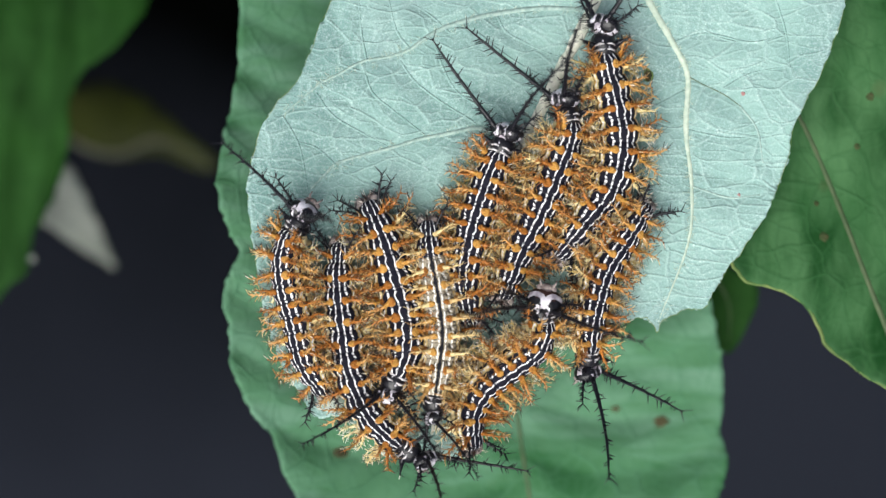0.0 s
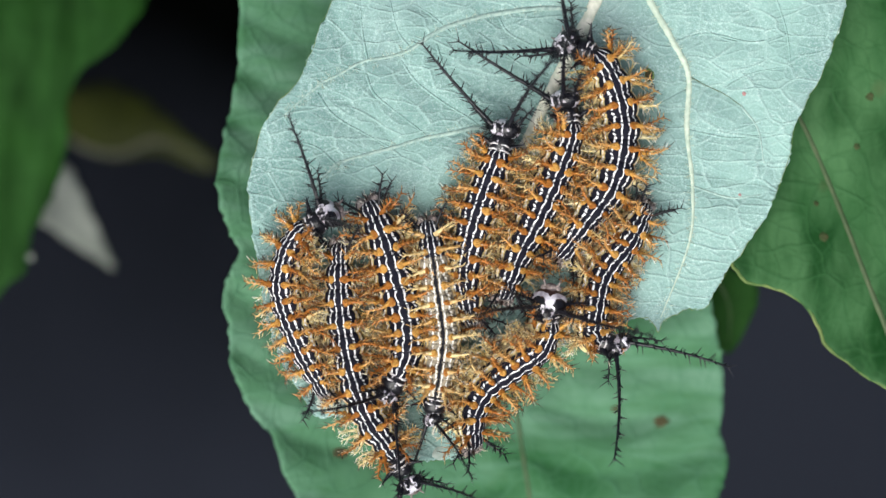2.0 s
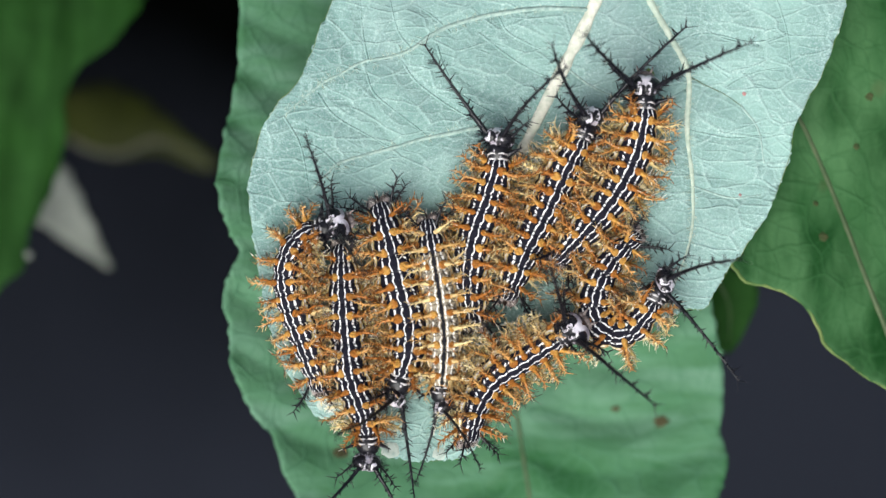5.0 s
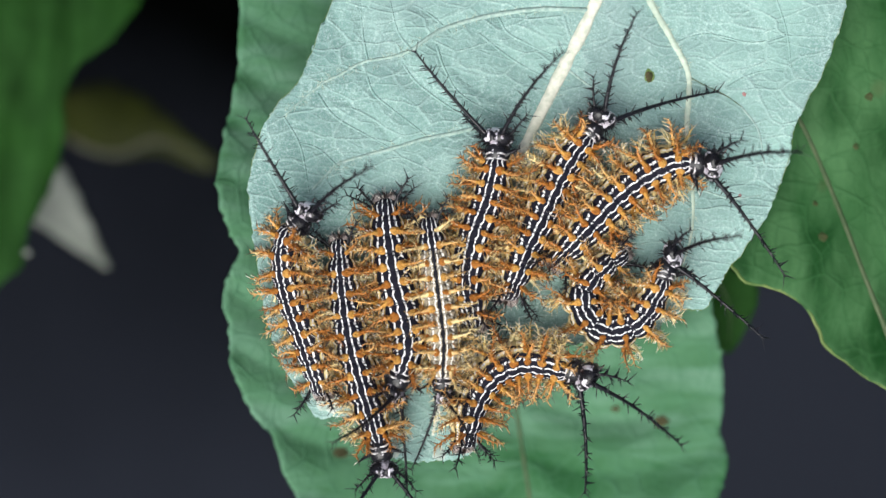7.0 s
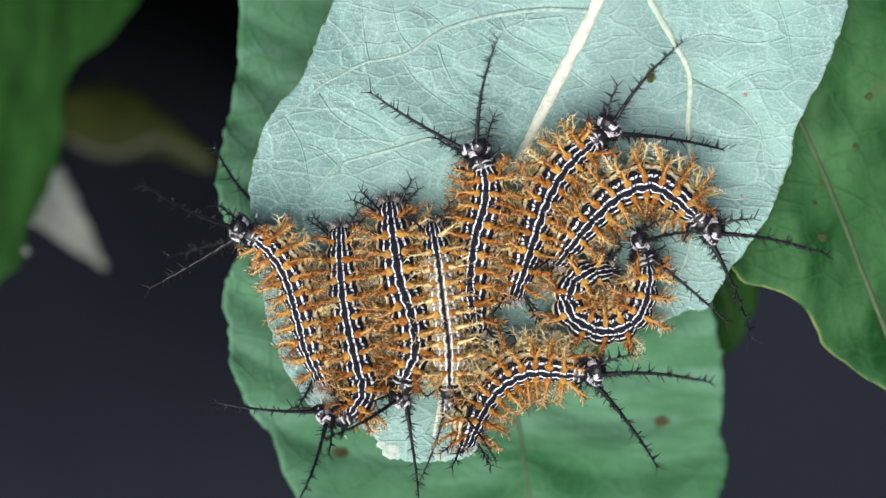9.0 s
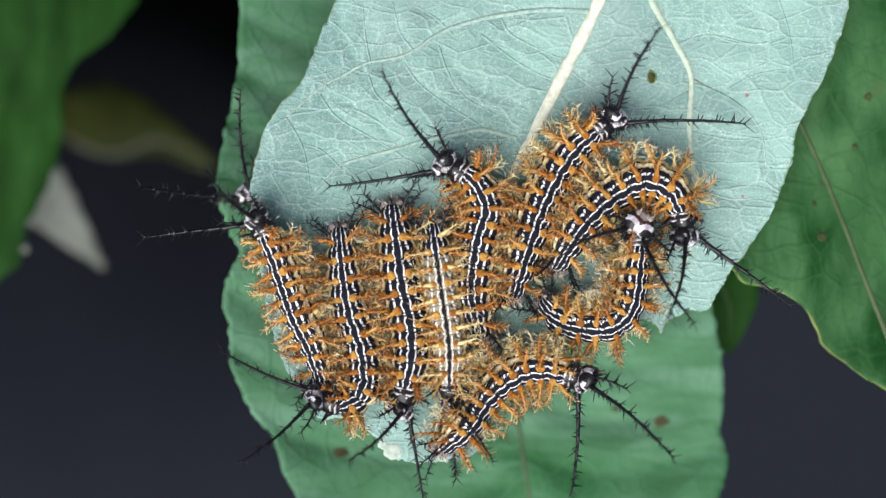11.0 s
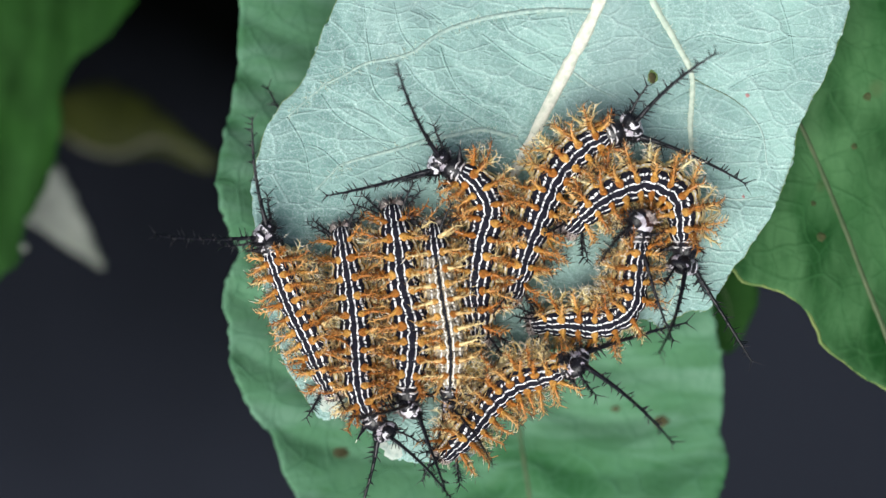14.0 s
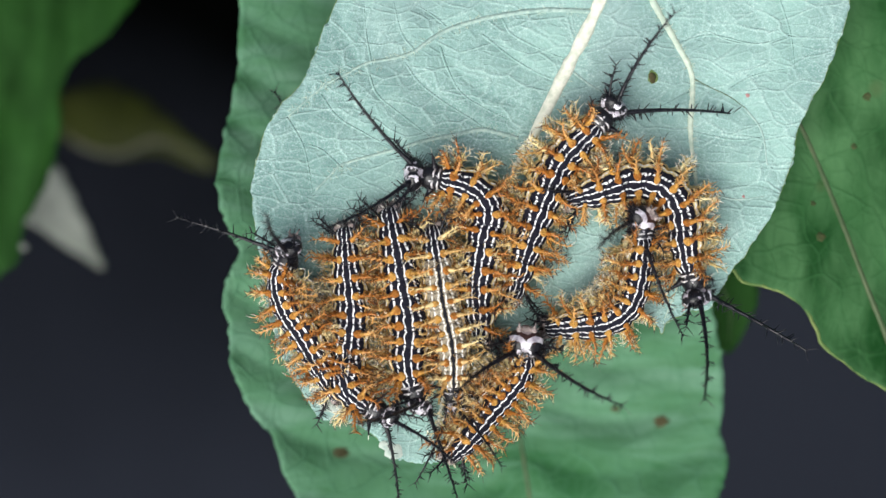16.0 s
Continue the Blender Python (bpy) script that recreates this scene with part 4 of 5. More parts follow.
    at(b, 13.5, 10, 60, 605, 410, 615, 480, 630, 560, 640, 640, 645, 700, 655, 742, 668, 775, horns=(600, 960, 780, 920))
    at(b, 14, 15, 60, 605, 410, 618, 480, 630, 560, 635, 640, 640, 695, 655, 730, 680, 762, horns=(650, 950, 800, 900))
    at(b, 14.5, 15, 60, 605, 410, 618, 480, 630, 560, 622, 640, 632, 690, 655, 715, 682, 738, horns=(720, 920, 830, 880))
    at(b, 15, 15, 60, 610, 410, 618, 480, 630, 560, 618, 640, 622, 685, 650, 712, 682, 732, horns=(720, 920, 830, 880))
    at(b, 16, 15, 60, 612, 410, 618, 480, 625, 560, 617, 640, 616, 685, 650, 718, 688, 735, horns=(720, 910, 835, 870))

    at(c, 0, 10, 60, 655, 368, 678, 420, 700, 490, 720, 570, 718, 630, 698, 675, 686, 697, horns=(585, 770, 735, 790))
    at(c, 3.5, 10, 60, 662, 372, 683, 420, 703, 490, 720, 570, 720, 630, 700, 675, 690, 700, horns=(585, 735, 670, 855))
    at(c, 4, 10, 60, 667, 375, 690, 430, 710, 500, 727, 570, 722, 630, 706, 675, 700, 704, horns=(615, 730, 712, 865))
    at(c, 6.5, 10, 60, 680, 365, 688, 430, 700, 500, 718, 570, 722, 620, 708, 665, 700, 694, horns=(605, 775, 710, 865))
    at(c, 8, 10, 60, 687, 368, 692, 430, 705, 500, 725, 570, 727, 620, 707, 665, 700, 694, horns=(590, 750, 700, 870))
    at(c, 9, 10, 60, 690, 370, 698, 430, 710, 500, 730, 560, 735, 620, 716, 668, 708, 703, horns=(590, 770, 735, 880))
    at(c, 11.5, 10, 60, 695, 375, 702, 430, 712, 500, 727, 580, 727, 640, 718, 690, 714, 728, horns=(650, 815, 730, 880))
    at(c, 12.5, 10, 60, 695, 375, 700, 430, 713, 500, 728, 580, 728, 640, 722, 698, 718, 735, horns=(650, 775, 740, 880))
    at(c, 13.5, 10, 60, 695, 375, 702, 430, 713, 500, 730, 580, 730, 640, 722, 690, 725, 724, horns=(645, 765, 765, 850))
    at(c, 14.5, 10, 60, 695, 375, 705, 430, 713, 500, 730, 580, 725, 640, 722, 690, 728, 720, horns=(640, 740, 760, 820))
    at(c, 16, 10, 60, 690, 380, 700, 430, 713, 500, 725, 580, 722, 640, 732, 688, 745, 715, horns=(660, 750, 800, 860))

    at(d, 0, 10, 62, 757, 400, 762, 450, 775, 520, 783, 590, 777, 650, 770, 700, 765, 736, horns=(740, 860, 830, 840))
    at(d, 3.5, 10, 62, 757, 400, 768, 460, 778, 530, 787, 600, 782, 660, 772, 710, 765, 740, horns=(715, 865, 810, 840))
    at(d, 4, 10, 62, 757, 400, 768, 460, 780, 530, 788, 600, 784, 660, 776, 705, 772, 736, horns=(745, 860, 815, 840))
    at(d, 6.5, 10, 62, 757, 395, 765, 450, 776, 530, 785, 600, 784, 650, 785, 697, horns=(770, 870, 830, 850))
    at(d, 8, 10, 62, 765, 400, 775, 460, 783, 540, 788, 600, 787, 650, 787, 708, horns=(705, 840, 820, 810))
    at(d, 9, 10, 62, 765, 405, 775, 460, 785, 540, 794, 610, 795, 660, 798, 710, horns=(765, 850, 865, 825))
    at(d, 12.5, 10, 62, 765, 405, 772, 460, 785, 540, 795, 610, 795, 670, 795, 712, horns=(770, 880, 835, 840))
    at(d, 16, 10, 62, 765, 410, 775, 470, 785, 540, 800, 610, 803, 670, 803, 718, horns=(745, 880, 870, 840))

    at(e, 0, 12, 60, 835, 565, 824, 500, 834, 430, 857, 350, 878, 290, 898, 238, horns=(795, 85, 985, 120))
    at(e, 1.5, 12, 60, 835, 565, 824, 500, 834, 430, 857, 350, 878, 290, 893, 232, horns=(770, 80, 985, 110))
    at(e, 3, 12, 60, 837, 565, 826, 500, 836, 430, 862, 350, 882, 290, 893, 234, horns=(745, 90, 985, 110))
    at(e, 3.5, 12, 60, 838, 565, 828, 500, 840, 430, 868, 350, 885, 290, 888, 234, horns=(730, 100, 965, 190))
    at(e, 4, 5, 60, 840, 570, 832, 500, 840, 430, 868, 350, 884, 300, 884, 248, horns=(740, 95, 960, 170))
    at(e, 7, 5, 60, 840, 570, 830, 500, 840, 430, 865, 360, 878, 300, 880, 247, horns=(745, 90, 975, 115))
    at(e, 7.5, 5, 60, 840, 572, 830, 500, 840, 430, 867, 360, 877, 300, 874, 250, horns=(720, 110, 950, 105))
    at(e, 8, 5, 60, 842, 580, 833, 500, 843, 430, 868, 360, 873, 305, 863, 257, horns=(685, 140, 905, 90))
    at(e, 8.5, 5, 60, 842, 580, 833, 500, 843, 430, 868, 360, 870, 308, 852, 262, horns=(660, 155, 870, 75))
    at(e, 9, 5, 60, 845, 580, 837, 510, 845, 430, 863, 360, 862, 312, 842, 267, horns=(658, 145, 860, 85))
    at(e, 11.5, 10, 65, 850, 590, 840, 510, 852, 430, 866, 370, 838, 320, 785, 292, horns=(645, 160, 580, 350))
    at(e, 12, 10, 65, 850, 590, 842, 510, 855, 430, 868, 370, 840, 320, 785, 287, horns=(660, 150, 585, 340))
    at(e, 12.5, 8, 65, 850, 590, 842, 510, 855, 430, 868, 370, 838, 315, 782, 280, horns=(718, 125, 585, 290))
    at(e, 13.3, 8, 65, 850, 590, 843, 510, 855, 430, 868, 370, 838, 313, 783, 273, horns=(745, 110, 595, 270))
    at(e, 14, 12, 65, 850, 595, 844, 510, 855, 430, 868, 370, 838, 318, 780, 288, horns=(708, 150, 600, 330))
    at(e, 14.5, 15, 65, 850, 600, 845, 510, 855, 430, 868, 370, 835, 318, 767, 297, horns=(672, 185, 620, 375))
    at(e, 15, 25, 70, 852, 595, 845, 510, 858, 430, 868, 370, 832, 326, 752, 315, horns=(592, 215, 635, 395))
    at(e, 15.5, 15, 70, 852, 595, 845, 510, 858, 430, 868, 370, 830, 328, 742, 312, horns=(595, 175, 610, 390))
    at(e, 16, 10, 70, 852, 600, 847, 510, 858, 430, 868, 370, 828, 328, 736, 309, horns=(610, 155, 595, 395))

    at(f, 0, 12, 60, 890, 520, 912, 450, 950, 370, 980, 300, 1003, 240, 1000, 178, horns=(860, 70, 1000, 60))
    at(f, 2.5, 12, 60, 890, 520, 912, 450, 952, 370, 982, 300, 1003, 240, 1000, 182, horns=(840, 90, 985, 60))
    at(f, 3.5, 12, 60, 892, 520, 915, 450, 955, 370, 985, 300, 1002, 252, 1004, 206, horns=(880, 80, 1010, 60))
    at(f, 4, 8, 60, 895, 520, 920, 450, 960, 370, 990, 300, 1010, 255, 1020, 208, horns=(930, 130, 1060, 40))
    at(f, 6.5, 5, 60, 898, 520, 922, 440, 955, 370, 985, 310, 1015, 262, 1055, 215, horns=(1105, 60, 1240, 180))
    at(f, 7, 5, 60, 898, 520, 925, 440, 955, 375, 985, 310, 1017, 262, 1063, 212, horns=(1115, 50, 1245, 165))
    at(f, 7.5, 5, 60, 899, 520, 925, 440, 955, 375, 985, 310, 1022, 260, 1072, 207, horns=(1100, 40, 1245, 145))
    at(f, 8, 5, 60, 900, 520, 925, 440, 955, 370, 987, 310, 1032, 262, 1090, 218, horns=(1175, 75, 1295, 205))
    at(f, 8.5, 5, 85, 900, 520, 925, 440, 955, 370, 985, 310, 1018, 262, 1053, 212, horns=(1040, 70, 1160, 110))
    at(f, 9, 5, 60, 905, 520, 925, 450, 950, 370, 980, 310, 1020, 267, 1075, 227, horns=(1195, 105, 1290, 250))
    at(f, 11.5, 5, 60, 905, 520, 922, 450, 950, 370, 985, 300, 1032, 247, 1093, 208, horns=(1160, 70, 1290, 210))
    at(f, 12, 5, 60, 905, 520, 925, 440, 955, 360, 985, 300, 1040, 250, 1110, 230, horns=(1265, 130, 1300, 320))
    at(f, 13, 5, 60, 905, 520, 925, 440, 955, 360, 985, 300, 1040, 250, 1115, 228, horns=(1255, 110, 1305, 295))
    at(f, 14, 5, 60, 905, 520, 925, 440, 955, 360, 985, 300, 1040, 250, 1114, 226, horns=(1245, 125, 1300, 300))
    at(f, 14.5, 5, 60, 905, 520, 925, 440, 955, 360, 985, 298, 1040, 248, 1110, 220, horns=(1250, 115, 1300, 295))
    at(f, 15, 5, 60, 905, 520, 925, 440, 953, 362, 985, 295, 1037, 244, 1100, 212, horns=(1235, 90, 1305, 240))
    at(f, 15.5, 5, 60, 905, 520, 925, 440, 951, 366, 985, 293, 1034, 242, 1094, 206, horns=(1215, 65, 1305, 205))
    at(f, 16, 5, 60, 905, 520, 925, 440, 950, 370, 985, 290, 1030, 242, 1083, 192, horns=(1180, 60, 1290, 185))

    at(g, 0, 12, 60, 990, 450, 1030, 400, 1075, 340, 1095, 260, 1086, 180, 1068, 100, 1068, 48, horns=(1000, -120, 1180, -90))
    at(g, 0.5, 12, 60, 990, 450, 1030, 400, 1075, 340, 1095, 260, 1086, 180, 1068, 95, 1070, 38)
    at(g, 1, 12, 60, 990, 450, 1030, 400, 1075, 335, 1095, 255, 1085, 175, 1066, 95, 1056, 32)
    at(g, 1.5, 12, 60, 990, 450, 1030, 400, 1075, 330, 1093, 250, 1080, 165, 1060, 90, 1034, 28)
    at(g, 2, 15, 65, 992, 450, 1035, 395, 1078, 330, 1098, 245, 1088, 170, 1060, 110, 1003, 78, horns=(960, -80, 820, 80))
    at(g, 2.5, 15, 65, 995, 450, 1040, 390, 1080, 330, 1103, 240, 1090, 165, 1052, 118, 990, 108, horns=(925, 10, 825, 135))
    at(g, 3, 15, 70, 995, 450, 1040, 390, 1080, 330, 1103, 240, 1088, 165, 1045, 117, 972, 104, horns=(935, 20, 825, 130))
    at(g, 3.5, 66, 100, 995, 450, 1040, 390, 1080, 330, 1105, 240, 1088, 170, 1045, 142, 976, 146, aim=-78)
    at(g, 4, 30, 80, 995, 450, 1040, 400, 1085, 330, 1112, 250, 1100, 180, 1072, 138, 1034, 114, horns=(1070, 0, 930, 140))
    at(g, 4.3, 20, 70, 993, 452, 1040, 400, 1085, 332, 1113, 255, 1110, 195, 1098, 150, 1085, 110, horns=(1130, -60, 970, 10))
    at(g, 5, 10, 70, 990, 455, 1040, 400, 1088, 335, 1115, 280, 1132, 220, 1140, 155)
    at(g, 5.8, 10, 70, 987, 458, 1040, 400, 1090, 340, 1125, 280, 1155, 228, 1190, 182)
    at(g, 6.5, 10, 60, 985, 460, 1040, 400, 1090, 340, 1130, 285, 1170, 245, 1215, 217, horns=(1350, 140, 1380, 295))
    at(g, 7, 10, 80, 985, 460, 1040, 400, 1085, 350, 1140, 307, 1200, 285, 1258, 292, roll=(8, 20), horns=(1370, 295, 1335, 400))
    at(g, 7.5, 5, 60, 990, 460, 1035, 390, 1080, 338, 1140, 310, 1200, 315, 1250, 358, roll=(14, 30), horns=(1350, 385, 1290, 480))
    at(g, 8, 5, 60, 990, 460, 1035, 390, 1085, 340, 1145, 318, 1195, 342, 1232, 398, roll=(14, 30), horns=(1405, 485, 1300, 595))
    at(g, 8.5, 5, 60, 990, 460, 1035, 390, 1085, 340, 1147, 318, 1198, 345, 1242, 408, roll=(14, 30), horns=(1410, 475, 1285, 580))
    at(g, 9, 5, 60, 985, 460, 1030, 395, 1085, 340, 1150, 318, 1210, 352, 1258, 408, roll=(14, 30), horns=(1430, 450, 1310, 555))
    at(g, 10.2, 5, 60, 985, 465, 1025, 398, 1080, 343, 1145, 316, 1205, 348, 1235, 412, roll=(14, 30))
    at(g, 11.5, 5, 60, 985, 468, 1022, 400, 1075, 345, 1140, 315, 1197, 345, 1206, 418, roll=(14, 30), horns=(1340, 565, 1205, 590))
    at(g, 12, 5, 60, 988, 462, 1020, 398, 1070, 342, 1140, 318, 1202, 350, 1210, 425, roll=(14, 30), horns=(1330, 550, 1225, 600))
    at(g, 12.5, 5, 60, 993, 450, 1025, 390, 1075, 338, 1140, 315, 1198, 345, 1213, 395, 1203, 450, roll=(14, 30), horns=(1335, 585, 1165, 580))
    at(g, 13, 5, 60, 1000, 440, 1030, 380, 1080, 332, 1140, 313, 1200, 347, 1212, 410, 1202, 460, roll=(14, 30), horns=(1330, 580, 1185, 605))
    at(g, 13.5, 5, 60, 1003, 425, 1035, 375, 1085, 330, 1145, 313, 1202, 347, 1214, 412, 1213, 465, roll=(14, 30), horns=(1360, 580, 1210, 610))
    at(g, 14, 5, 60, 1010, 400, 1050, 357, 1100, 328, 1150, 318, 1203, 347, 1214, 412, 1210, 465, roll=(14, 30), horns=(1295, 620, 1180, 620))
    at(g, 14.5, 5, 60, 1010, 385, 1055, 350, 1110, 322, 1160, 318, 1205, 360, 1214, 420, 1206, 475, roll=(14, 30), horns=(1360, 605, 1200, 655))
    at(g, 15, 5, 60, 1015, 375, 1060, 346, 1115, 322, 1165, 318, 1207, 352, 1220, 420, 1220, 490, roll=(14, 30), horns=(1380, 620, 1205, 665))
    at(g, 15.5, 5, 60, 1013, 370, 1063, 342, 1120, 318, 1170, 322, 1210, 362, 1224, 430, 1220, 512, roll=(14, 30), horns=(1380, 630, 1225, 685))
    at(g, 16, 5, 60, 1010, 352, 1060, 337, 1120, 318, 1175, 328, 1207, 372, 1217, 440, 1233, 522, roll=(14, 30), horns=(1400, 620, 1235, 690))

    at(h, 0, 10, 30, 1138, 368, 1105, 415, 1065, 475, 1045, 540, 1038, 595, 1040, 655, horns=(1085, 840, 1225, 745), roll=(-25, -25))
    at(h, 0.5, 10, 36, 1138, 368, 1105, 418, 1065, 475, 1045, 540, 1042, 590, 1062, 632, horns=(1120, 835, 1255, 635), roll=(-25, -25))
    at(h, 1, 10, 42, 1137, 368, 1105, 420, 1062, 478, 1045, 540, 1045, 595, 1082, 618, horns=(1110, 815, 1265, 605), roll=(-25, -25))
    at(h, 2, 15, 48, 1137, 370, 1105, 425, 1060, 482, 1045, 545, 1048, 600, 1092, 608, horns=(1075, 800, 1275, 640), roll=(-25, -25))
    at(h, 2.5, 15, 55, 1136, 370, 1105, 425, 1060, 482, 1045, 545, 1055, 600, 1105, 596, horns=(1085, 800, 1300, 715), roll=(-25, -25))
    at(h, 3, 20, 75, 1135, 372, 1108, 422, 1063, 480, 1045, 545, 1068, 600, 1132, 575, horns=(1290, 575, 1240, 770), roll=(-25, -25))
    at(h, 3.5, 20, 75, 1133, 374, 1100, 430, 1057, 490, 1047, 550, 1088, 595, 1148, 548, horns=(1295, 515, 1275, 730), roll=(-25, -25))
    at(h, 4, 20, 75, 1128, 395, 1095, 440, 1060, 490, 1047, 550, 1092, 593, 1160, 535, horns=(1275, 505, 1280, 690), roll=(-25, -25))
    at(h, 5.2, 20, 75, 1120, 420, 1080, 455, 1052, 508, 1052, 565, 1105, 585, 1155, 525, 1175, 490, horns=(1280, 470, 1305, 645), roll=(-25, 25))
    at(h, 6.5, 25, 75, 1108, 440, 1065, 480, 1040, 530, 1057, 578, 1110, 573, 1150, 520, 1183, 458, horns=(1270, 440, 1340, 600), roll=(-25, 25))
    at(h, 7, 30, 75, 1100, 447, 1055, 480, 1028, 530, 1065, 582, 1125, 567, 1160, 510, 1188, 452, horns=(1285, 435, 1340, 590), roll=(-25, 25))
    at(h, 7.5, 30, 75, 1088, 455, 1055, 475, 1022, 522, 1057, 578, 1125, 567, 1158, 510, 1165, 445, horns=(1275, 420, 1330, 570), roll=(-25, 25))
    at(h, 8, 45, 75, 1088, 460, 1042, 482, 1022, 530, 1062, 578, 1123, 566, 1148, 510, 1142, 442, horns=(1260, 430, 1285, 595), roll=(-25, 25))
    at(h, 8.5, 50, 75, 1085, 465, 1042, 490, 1022, 535, 1062, 580, 1118, 563, 1140, 505, 1127, 440, horns=(1230, 425, 1275, 575), roll=(-25, 25))
    at(h, 9, 45, 75, 1075, 480, 1022, 495, 1010, 548, 1062, 578, 1117, 557, 1137, 490, 1130, 427, horns=(1240, 420, 1270, 560), roll=(0, 25))
    at(h, 9.7, 60, 75, 1035, 488, 1005, 525, 1018, 568, 1066, 578, 1113, 553, 1132, 485, 1130, 417, aim=80, roll=(20, 25))
    at(h, 10.3, 75, 75, 995, 508, 998, 548, 1030, 573, 1075, 575, 1110, 545, 1125, 475, 1130, 407, aim=55, roll=(20, 25))
    at(h, 10.9, 90, 75, 970, 532, 992, 562, 1035, 573, 1080, 570, 1107, 540, 1118, 480, 1130, 398, aim=30, roll=(20, 25))
    at(h, 11.5, 80, 75, 955, 562, 995, 570, 1060, 573, 1100, 542, 1115, 480, 1128, 395, horns=(1052, 478, 1186, 592), roll=(20, 25))
    at(h, 12, 80, 75, 950, 572, 1000, 570, 1060, 572, 1103, 545, 1115, 480, 1128, 392, horns=(1050, 475, 1183, 592), roll=(20, 25))
    at(h, 13, 80, 75, 950, 572, 1000, 566, 1060, 566, 1103, 540, 1112, 480, 1125, 392, horns=(1050, 470, 1184, 590), roll=(20, 25))
    at(h, 14, 80, 75, 950, 572, 1000, 566, 1060, 566, 1105, 540, 1115, 480, 1133, 392, horns=(1054, 465, 1188, 588), roll=(20, 25))
    at(h, 15, 80, 75, 960, 562, 1000, 562, 1060, 568, 1103, 545, 1118, 475, 1134, 385, horns=(1060, 455, 1190, 580), roll=(20, 25))
    at(h, 15.5, 80, 75, 965, 570, 1005, 568, 1062, 570, 1105, 545, 1122, 470, 1139, 382, horns=(1060, 450, 1192, 572), roll=(20, 25))
    at(h, 16, 80, 75, 975, 578, 1020, 572, 1072, 563, 1108, 532, 1125, 465, 1135, 388, horns=(1058, 455, 1190, 575), roll=(20, 25))

    at(i, 0, 75, 80, 832, 785, 827, 730, 852, 680, 902, 642, 948, 605, 963, 535, horns=(851, 558, 1100, 586))
    at(i, 1.5, 78, 80, 832, 785, 828, 730, 854, 680, 904, 642, 952, 605, 970, 535, horns=(853, 557, 1108, 570))
    at(i, 2.5, 78, 80, 832, 780, 830, 728, 856, 678, 906, 642, 955, 605, 972, 535, horns=(850, 548, 1106, 562))
    at(i, 3.5, 78, 80, 832, 775, 833, 722, 860, 672, 910, 640, 955, 602, 963, 540, horns=(844, 528, 1115, 565))
    at(i, 4, 60, 80, 830, 772, 835, 722, 865, 672, 912, 638, 960, 602, 984, 545)
    at(i, 5.2, 30, 75, 825, 770, 833, 715, 862, 665, 910, 633, 965, 605, 1018, 592, aim=65)
    at(i, 5.9, 15, 70, 822, 772, 832, 713, 861, 663, 910, 632, 968, 612, 1024, 616, aim=110)
    at(i, 6.5, 10, 60, 820, 775, 832, 712, 860, 662, 910, 632, 970, 618, 1028, 637, horns=(1130, 790, 1000, 800))
    at(i, 7, 5, 60, 820, 780, 832, 712, 865, 658, 920, 634, 980, 643, 1033, 665, horns=(1175, 775, 1035, 845))
    at(i, 7.5, 5, 60, 820, 775, 835, 705, 870, 657, 930, 638, 990, 643, 1043, 662, horns=(1205, 745, 1140, 830))
    at(i, 8, 5, 60, 820, 780, 832, 715, 870, 662, 927, 638, 990, 643, 1043, 656, horns=(1245, 665, 1155, 815))
    at(i, 9, 5, 60, 820, 780, 840, 720, 875, 670, 932, 642, 995, 648, 1048, 658, horns=(1225, 700, 1180, 810))
    at(i, 11.5, 5, 60, 780, 792, 822, 750, 852, 702, 902, 660, 960, 648, 1030, 670, horns=(1165, 825, 1000, 870))
    at(i, 12, 5, 60, 782, 797, 822, 750, 860, 700, 912, 660, 970, 655, 1038, 664, horns=(1190, 775, 1090, 865))
    at(i, 13, 5, 60, 784, 795, 825, 747, 860, 702, 907, 664, 970, 656, 1030, 662, horns=(1195, 745, 1020, 835))
    at(i, 13.5, 5, 60, 786, 796, 822, 757, 860, 708, 907, 670, 970, 656, 1028, 654, horns=(1220, 690, 1165, 790))
    at(i, 14, 10, 65, 788, 798, 824, 756, 860, 705, 908, 668, 970, 653, 1018, 640, horns=(1180, 650, 1225, 745))
    at(i, 14.5, 15, 65, 790, 800, 826, 755, 860, 702, 910, 667, 968, 650, 1008, 634, horns=(1145, 605, 1215, 720))
    at(i, 15, 35, 70, 792, 800, 830, 752, 863, 703, 908, 672, 958, 648, 986, 620, horns=(1115, 630, 1215, 670))
    at(i, 15.2, 58, 75, 796, 799, 830, 756, 860, 713, 898, 682, 940, 655, 962, 612, aim=25)
    at(i, 15.5, 75, 80, 800, 797, 830, 760, 858, 722, 888, 692, 922, 662, 938, 612, aim=-8)
    at(i, 16, 78, 80, 800, 797, 830, 760, 858, 722, 888, 688, 914, 655, 930, 606, aim=4)
    # beneath the leaf, only its horns come past the edge
    at(j, 0, 10, -150, 700, 640, 672, 590, 650, 550, 630, 500, 620, 445, horns=(540, 300, 700, 300))
    at(j, 6.8, 10, -150, 700, 640, 670, 590, 645, 545, 620, 490, 595, 430, horns=(500, 300, 660, 280))
    at(j, 7.5, 10, -150, 700, 640, 668, 590, 635, 540, 595, 480, 540, 425, horns=(402, 335, 480, 270))
    at(j, 7.9, 10, -150, 700, 640, 665, 590, 628, 535, 580, 475, 505, 425, horns=(352, 493, 370, 325))
    at(j, 8.3, 10, -150, 700, 635, 662, 585, 622, 528, 565, 460, 490, 405, horns=(330, 452, 390, 290))
    at(j, 9.0, 10, -150, 700, 635, 660, 580, 620, 520, 560, 445, 480, 390, horns=(320, 445, 390, 275))
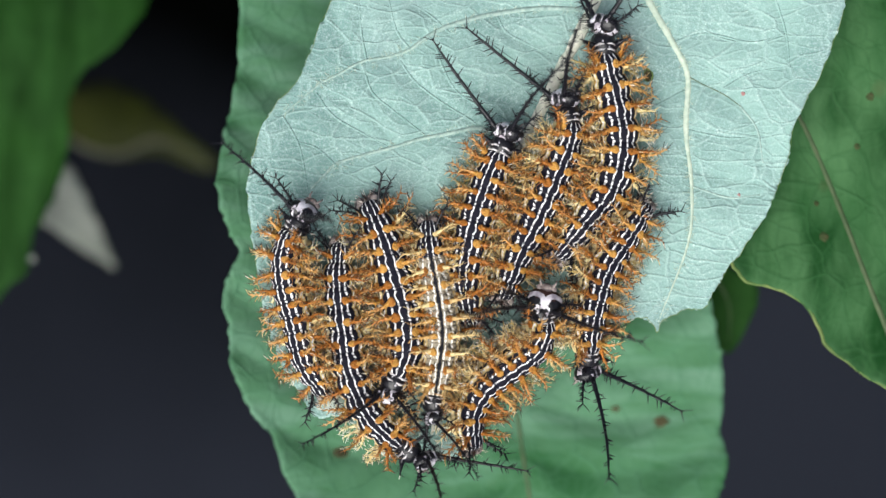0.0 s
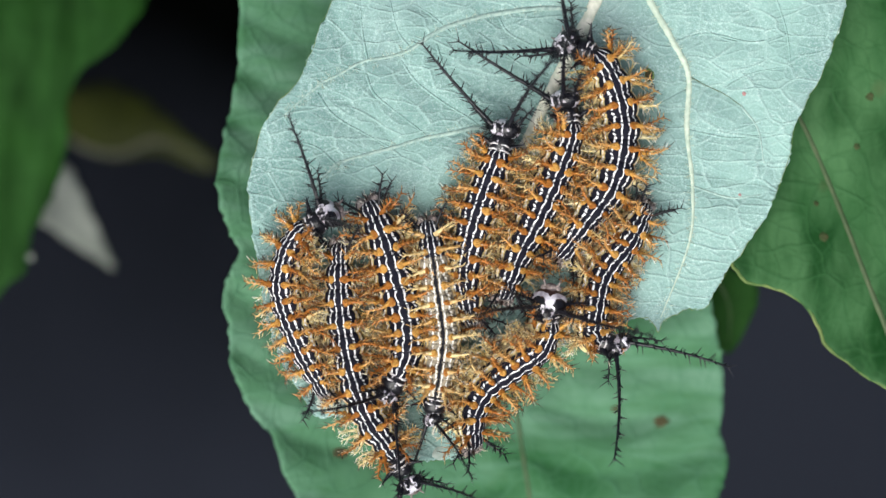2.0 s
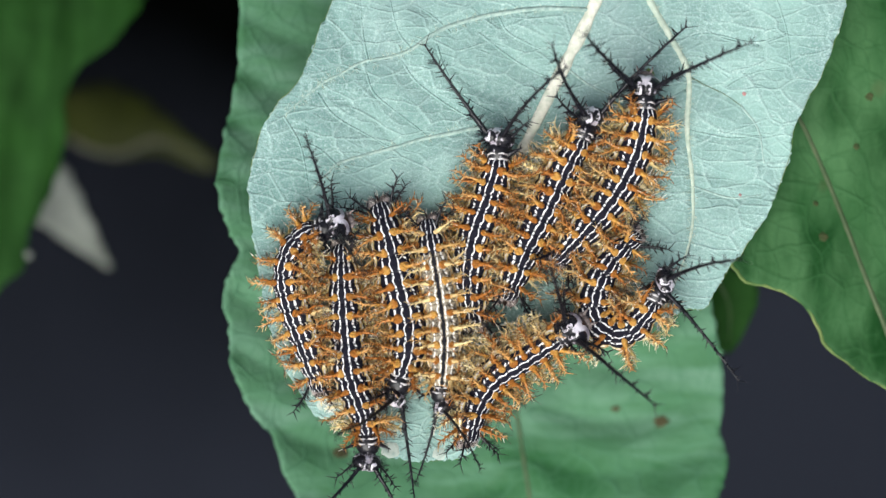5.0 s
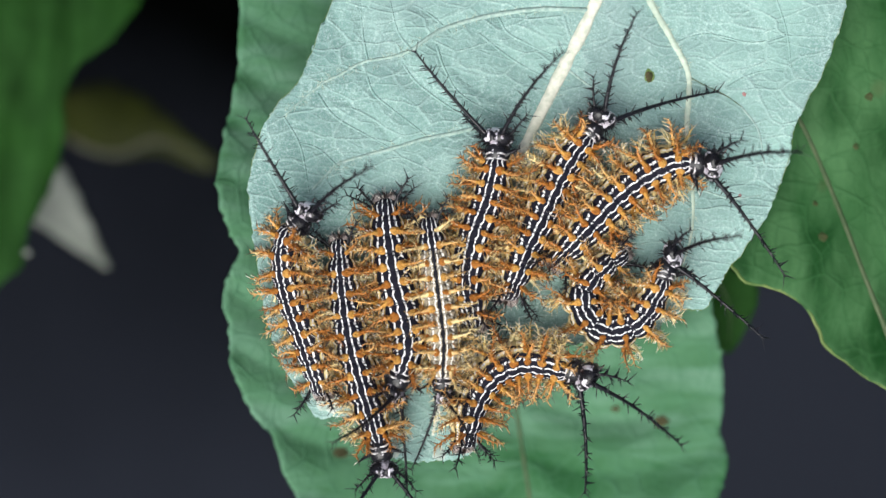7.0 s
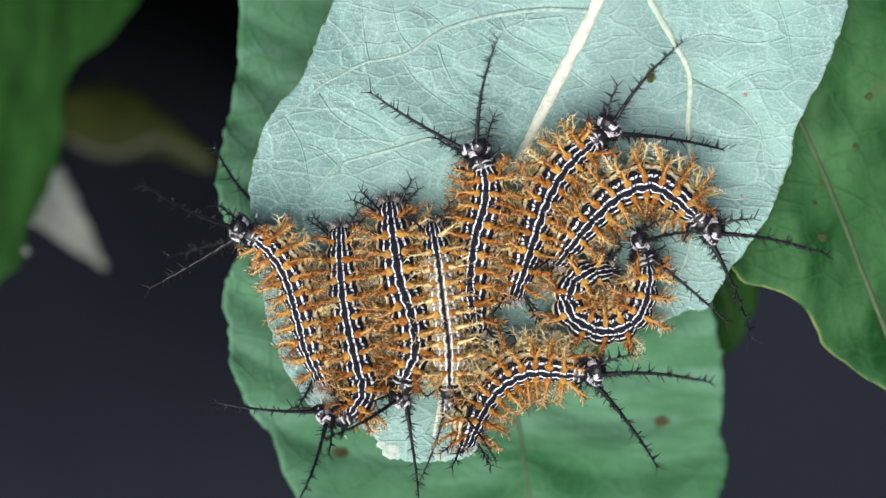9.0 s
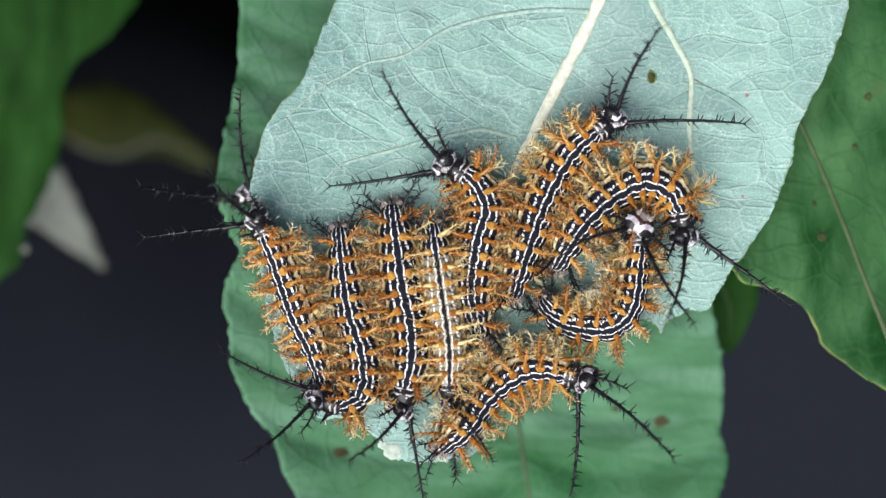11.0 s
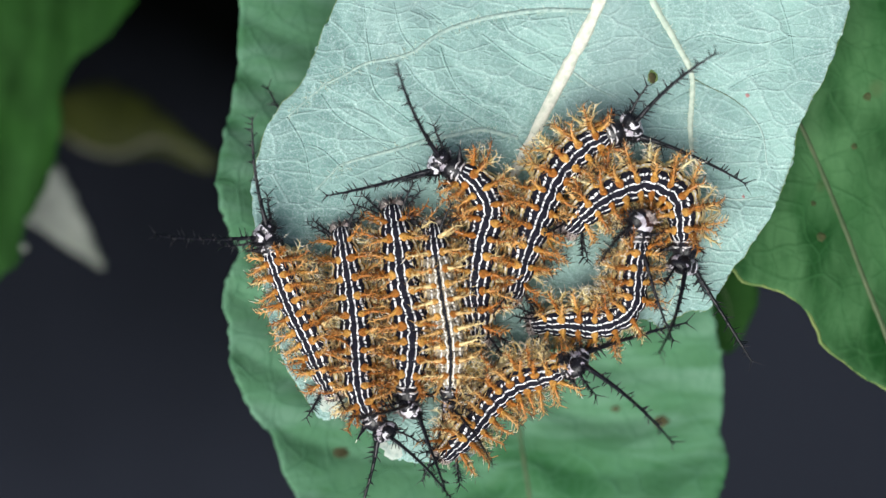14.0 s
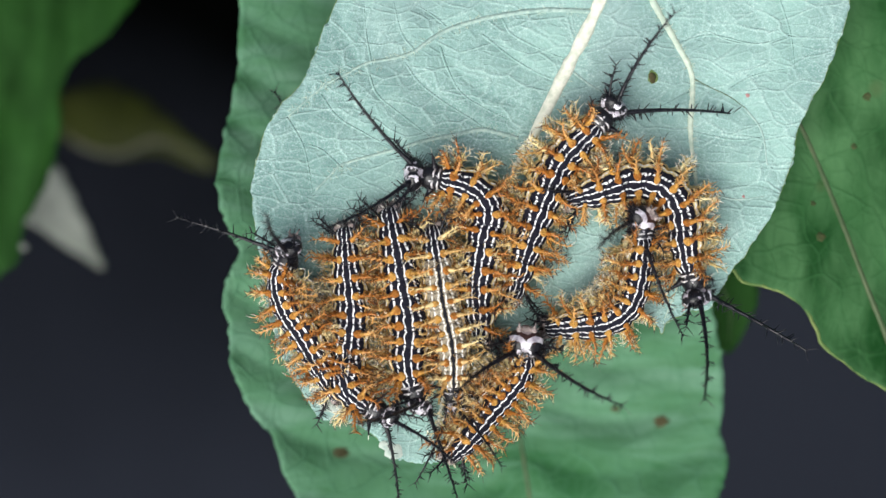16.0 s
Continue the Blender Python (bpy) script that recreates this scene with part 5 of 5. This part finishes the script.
    at(j, 11.3, 10, -110, 700, 630, 660, 570, 610, 500, 545, 415, 437, 338, horns=(276, 313, 433, 165))
    at(j, 11.6, 10, -110, 700, 630, 660, 570, 610, 500, 545, 415, 442, 335, horns=(282, 300, 445, 165))
    at(j, 11.8, 10, -150, 700, 630, 660, 570, 612, 500, 550, 415, 470, 345, horns=(303, 283, 480, 175))
    at(j, 12.2, 10, -150, 700, 630, 662, 570, 618, 500, 565, 415, 505, 340, horns=(342, 228, 530, 165))
    at(j, 12.6, 10, -150, 700, 630, 664, 570, 622, 500, 570, 415, 517, 322, horns=(360, 219, 580, 160))
    at(j, 12.9, 10, -150, 700, 630, 664, 570, 622, 500, 570, 415, 517, 330, horns=(387, 200, 610, 180))
    at(j, 13.2, 10, -150, 700, 630, 666, 570, 625, 500, 577, 412, 530, 315, horns=(404, 182, 640, 180))
    at(j, 13.5, 10, -150, 700, 630, 668, 570, 630, 500, 590, 410, 555, 310, horns=(450, 155, 680, 190))
    at(j, 14.0, 10, -150, 700, 630, 670, 570, 635, 500, 600, 410, 580, 305, horns=(484, 145, 710, 190))
    at(j, 16.0, 10, -150, 700, 630, 672, 570, 640, 500, 610, 410, 595, 310, horns=(500, 163, 720, 200))
    for item in larvae:
        crawl(item)
    # the leaves stir a little in the air
    sway(main_leaf, 0.0, 0, 0, 3.0, 2, 0, 7.0, 2, 1, 9.0, 4, 2, 12.0, 7, 3, 16.0, 8, 3)
    sway(right_leaf, 0.0, 0, 0, 4.0, -1, 0, 9.0, -3, 0, 13.0, -5, 0, 16.0, -6, 0)
    sway(left_leaf, 0.0, 0, 0, 4.0, -7, -6, 9.0, -14, -18, 16.0, -20, -26)
    sway(grey_leaf, 0.0, 0, 0, 4.0, -10, 0, 9.0, -25, 0, 16.0, -32, 0)


def sway(root, *v):
    """Slides a leaf by tenths of a millimetre across and down: times and shifts in threes."""
    home = root.location.copy()
    walk(root, [(v[k], Matrix.Translation(home + Vector((v[k + 1] * U, -v[k + 2] * U, 0)))) for k in range(0, len(v), 3)])


motions()
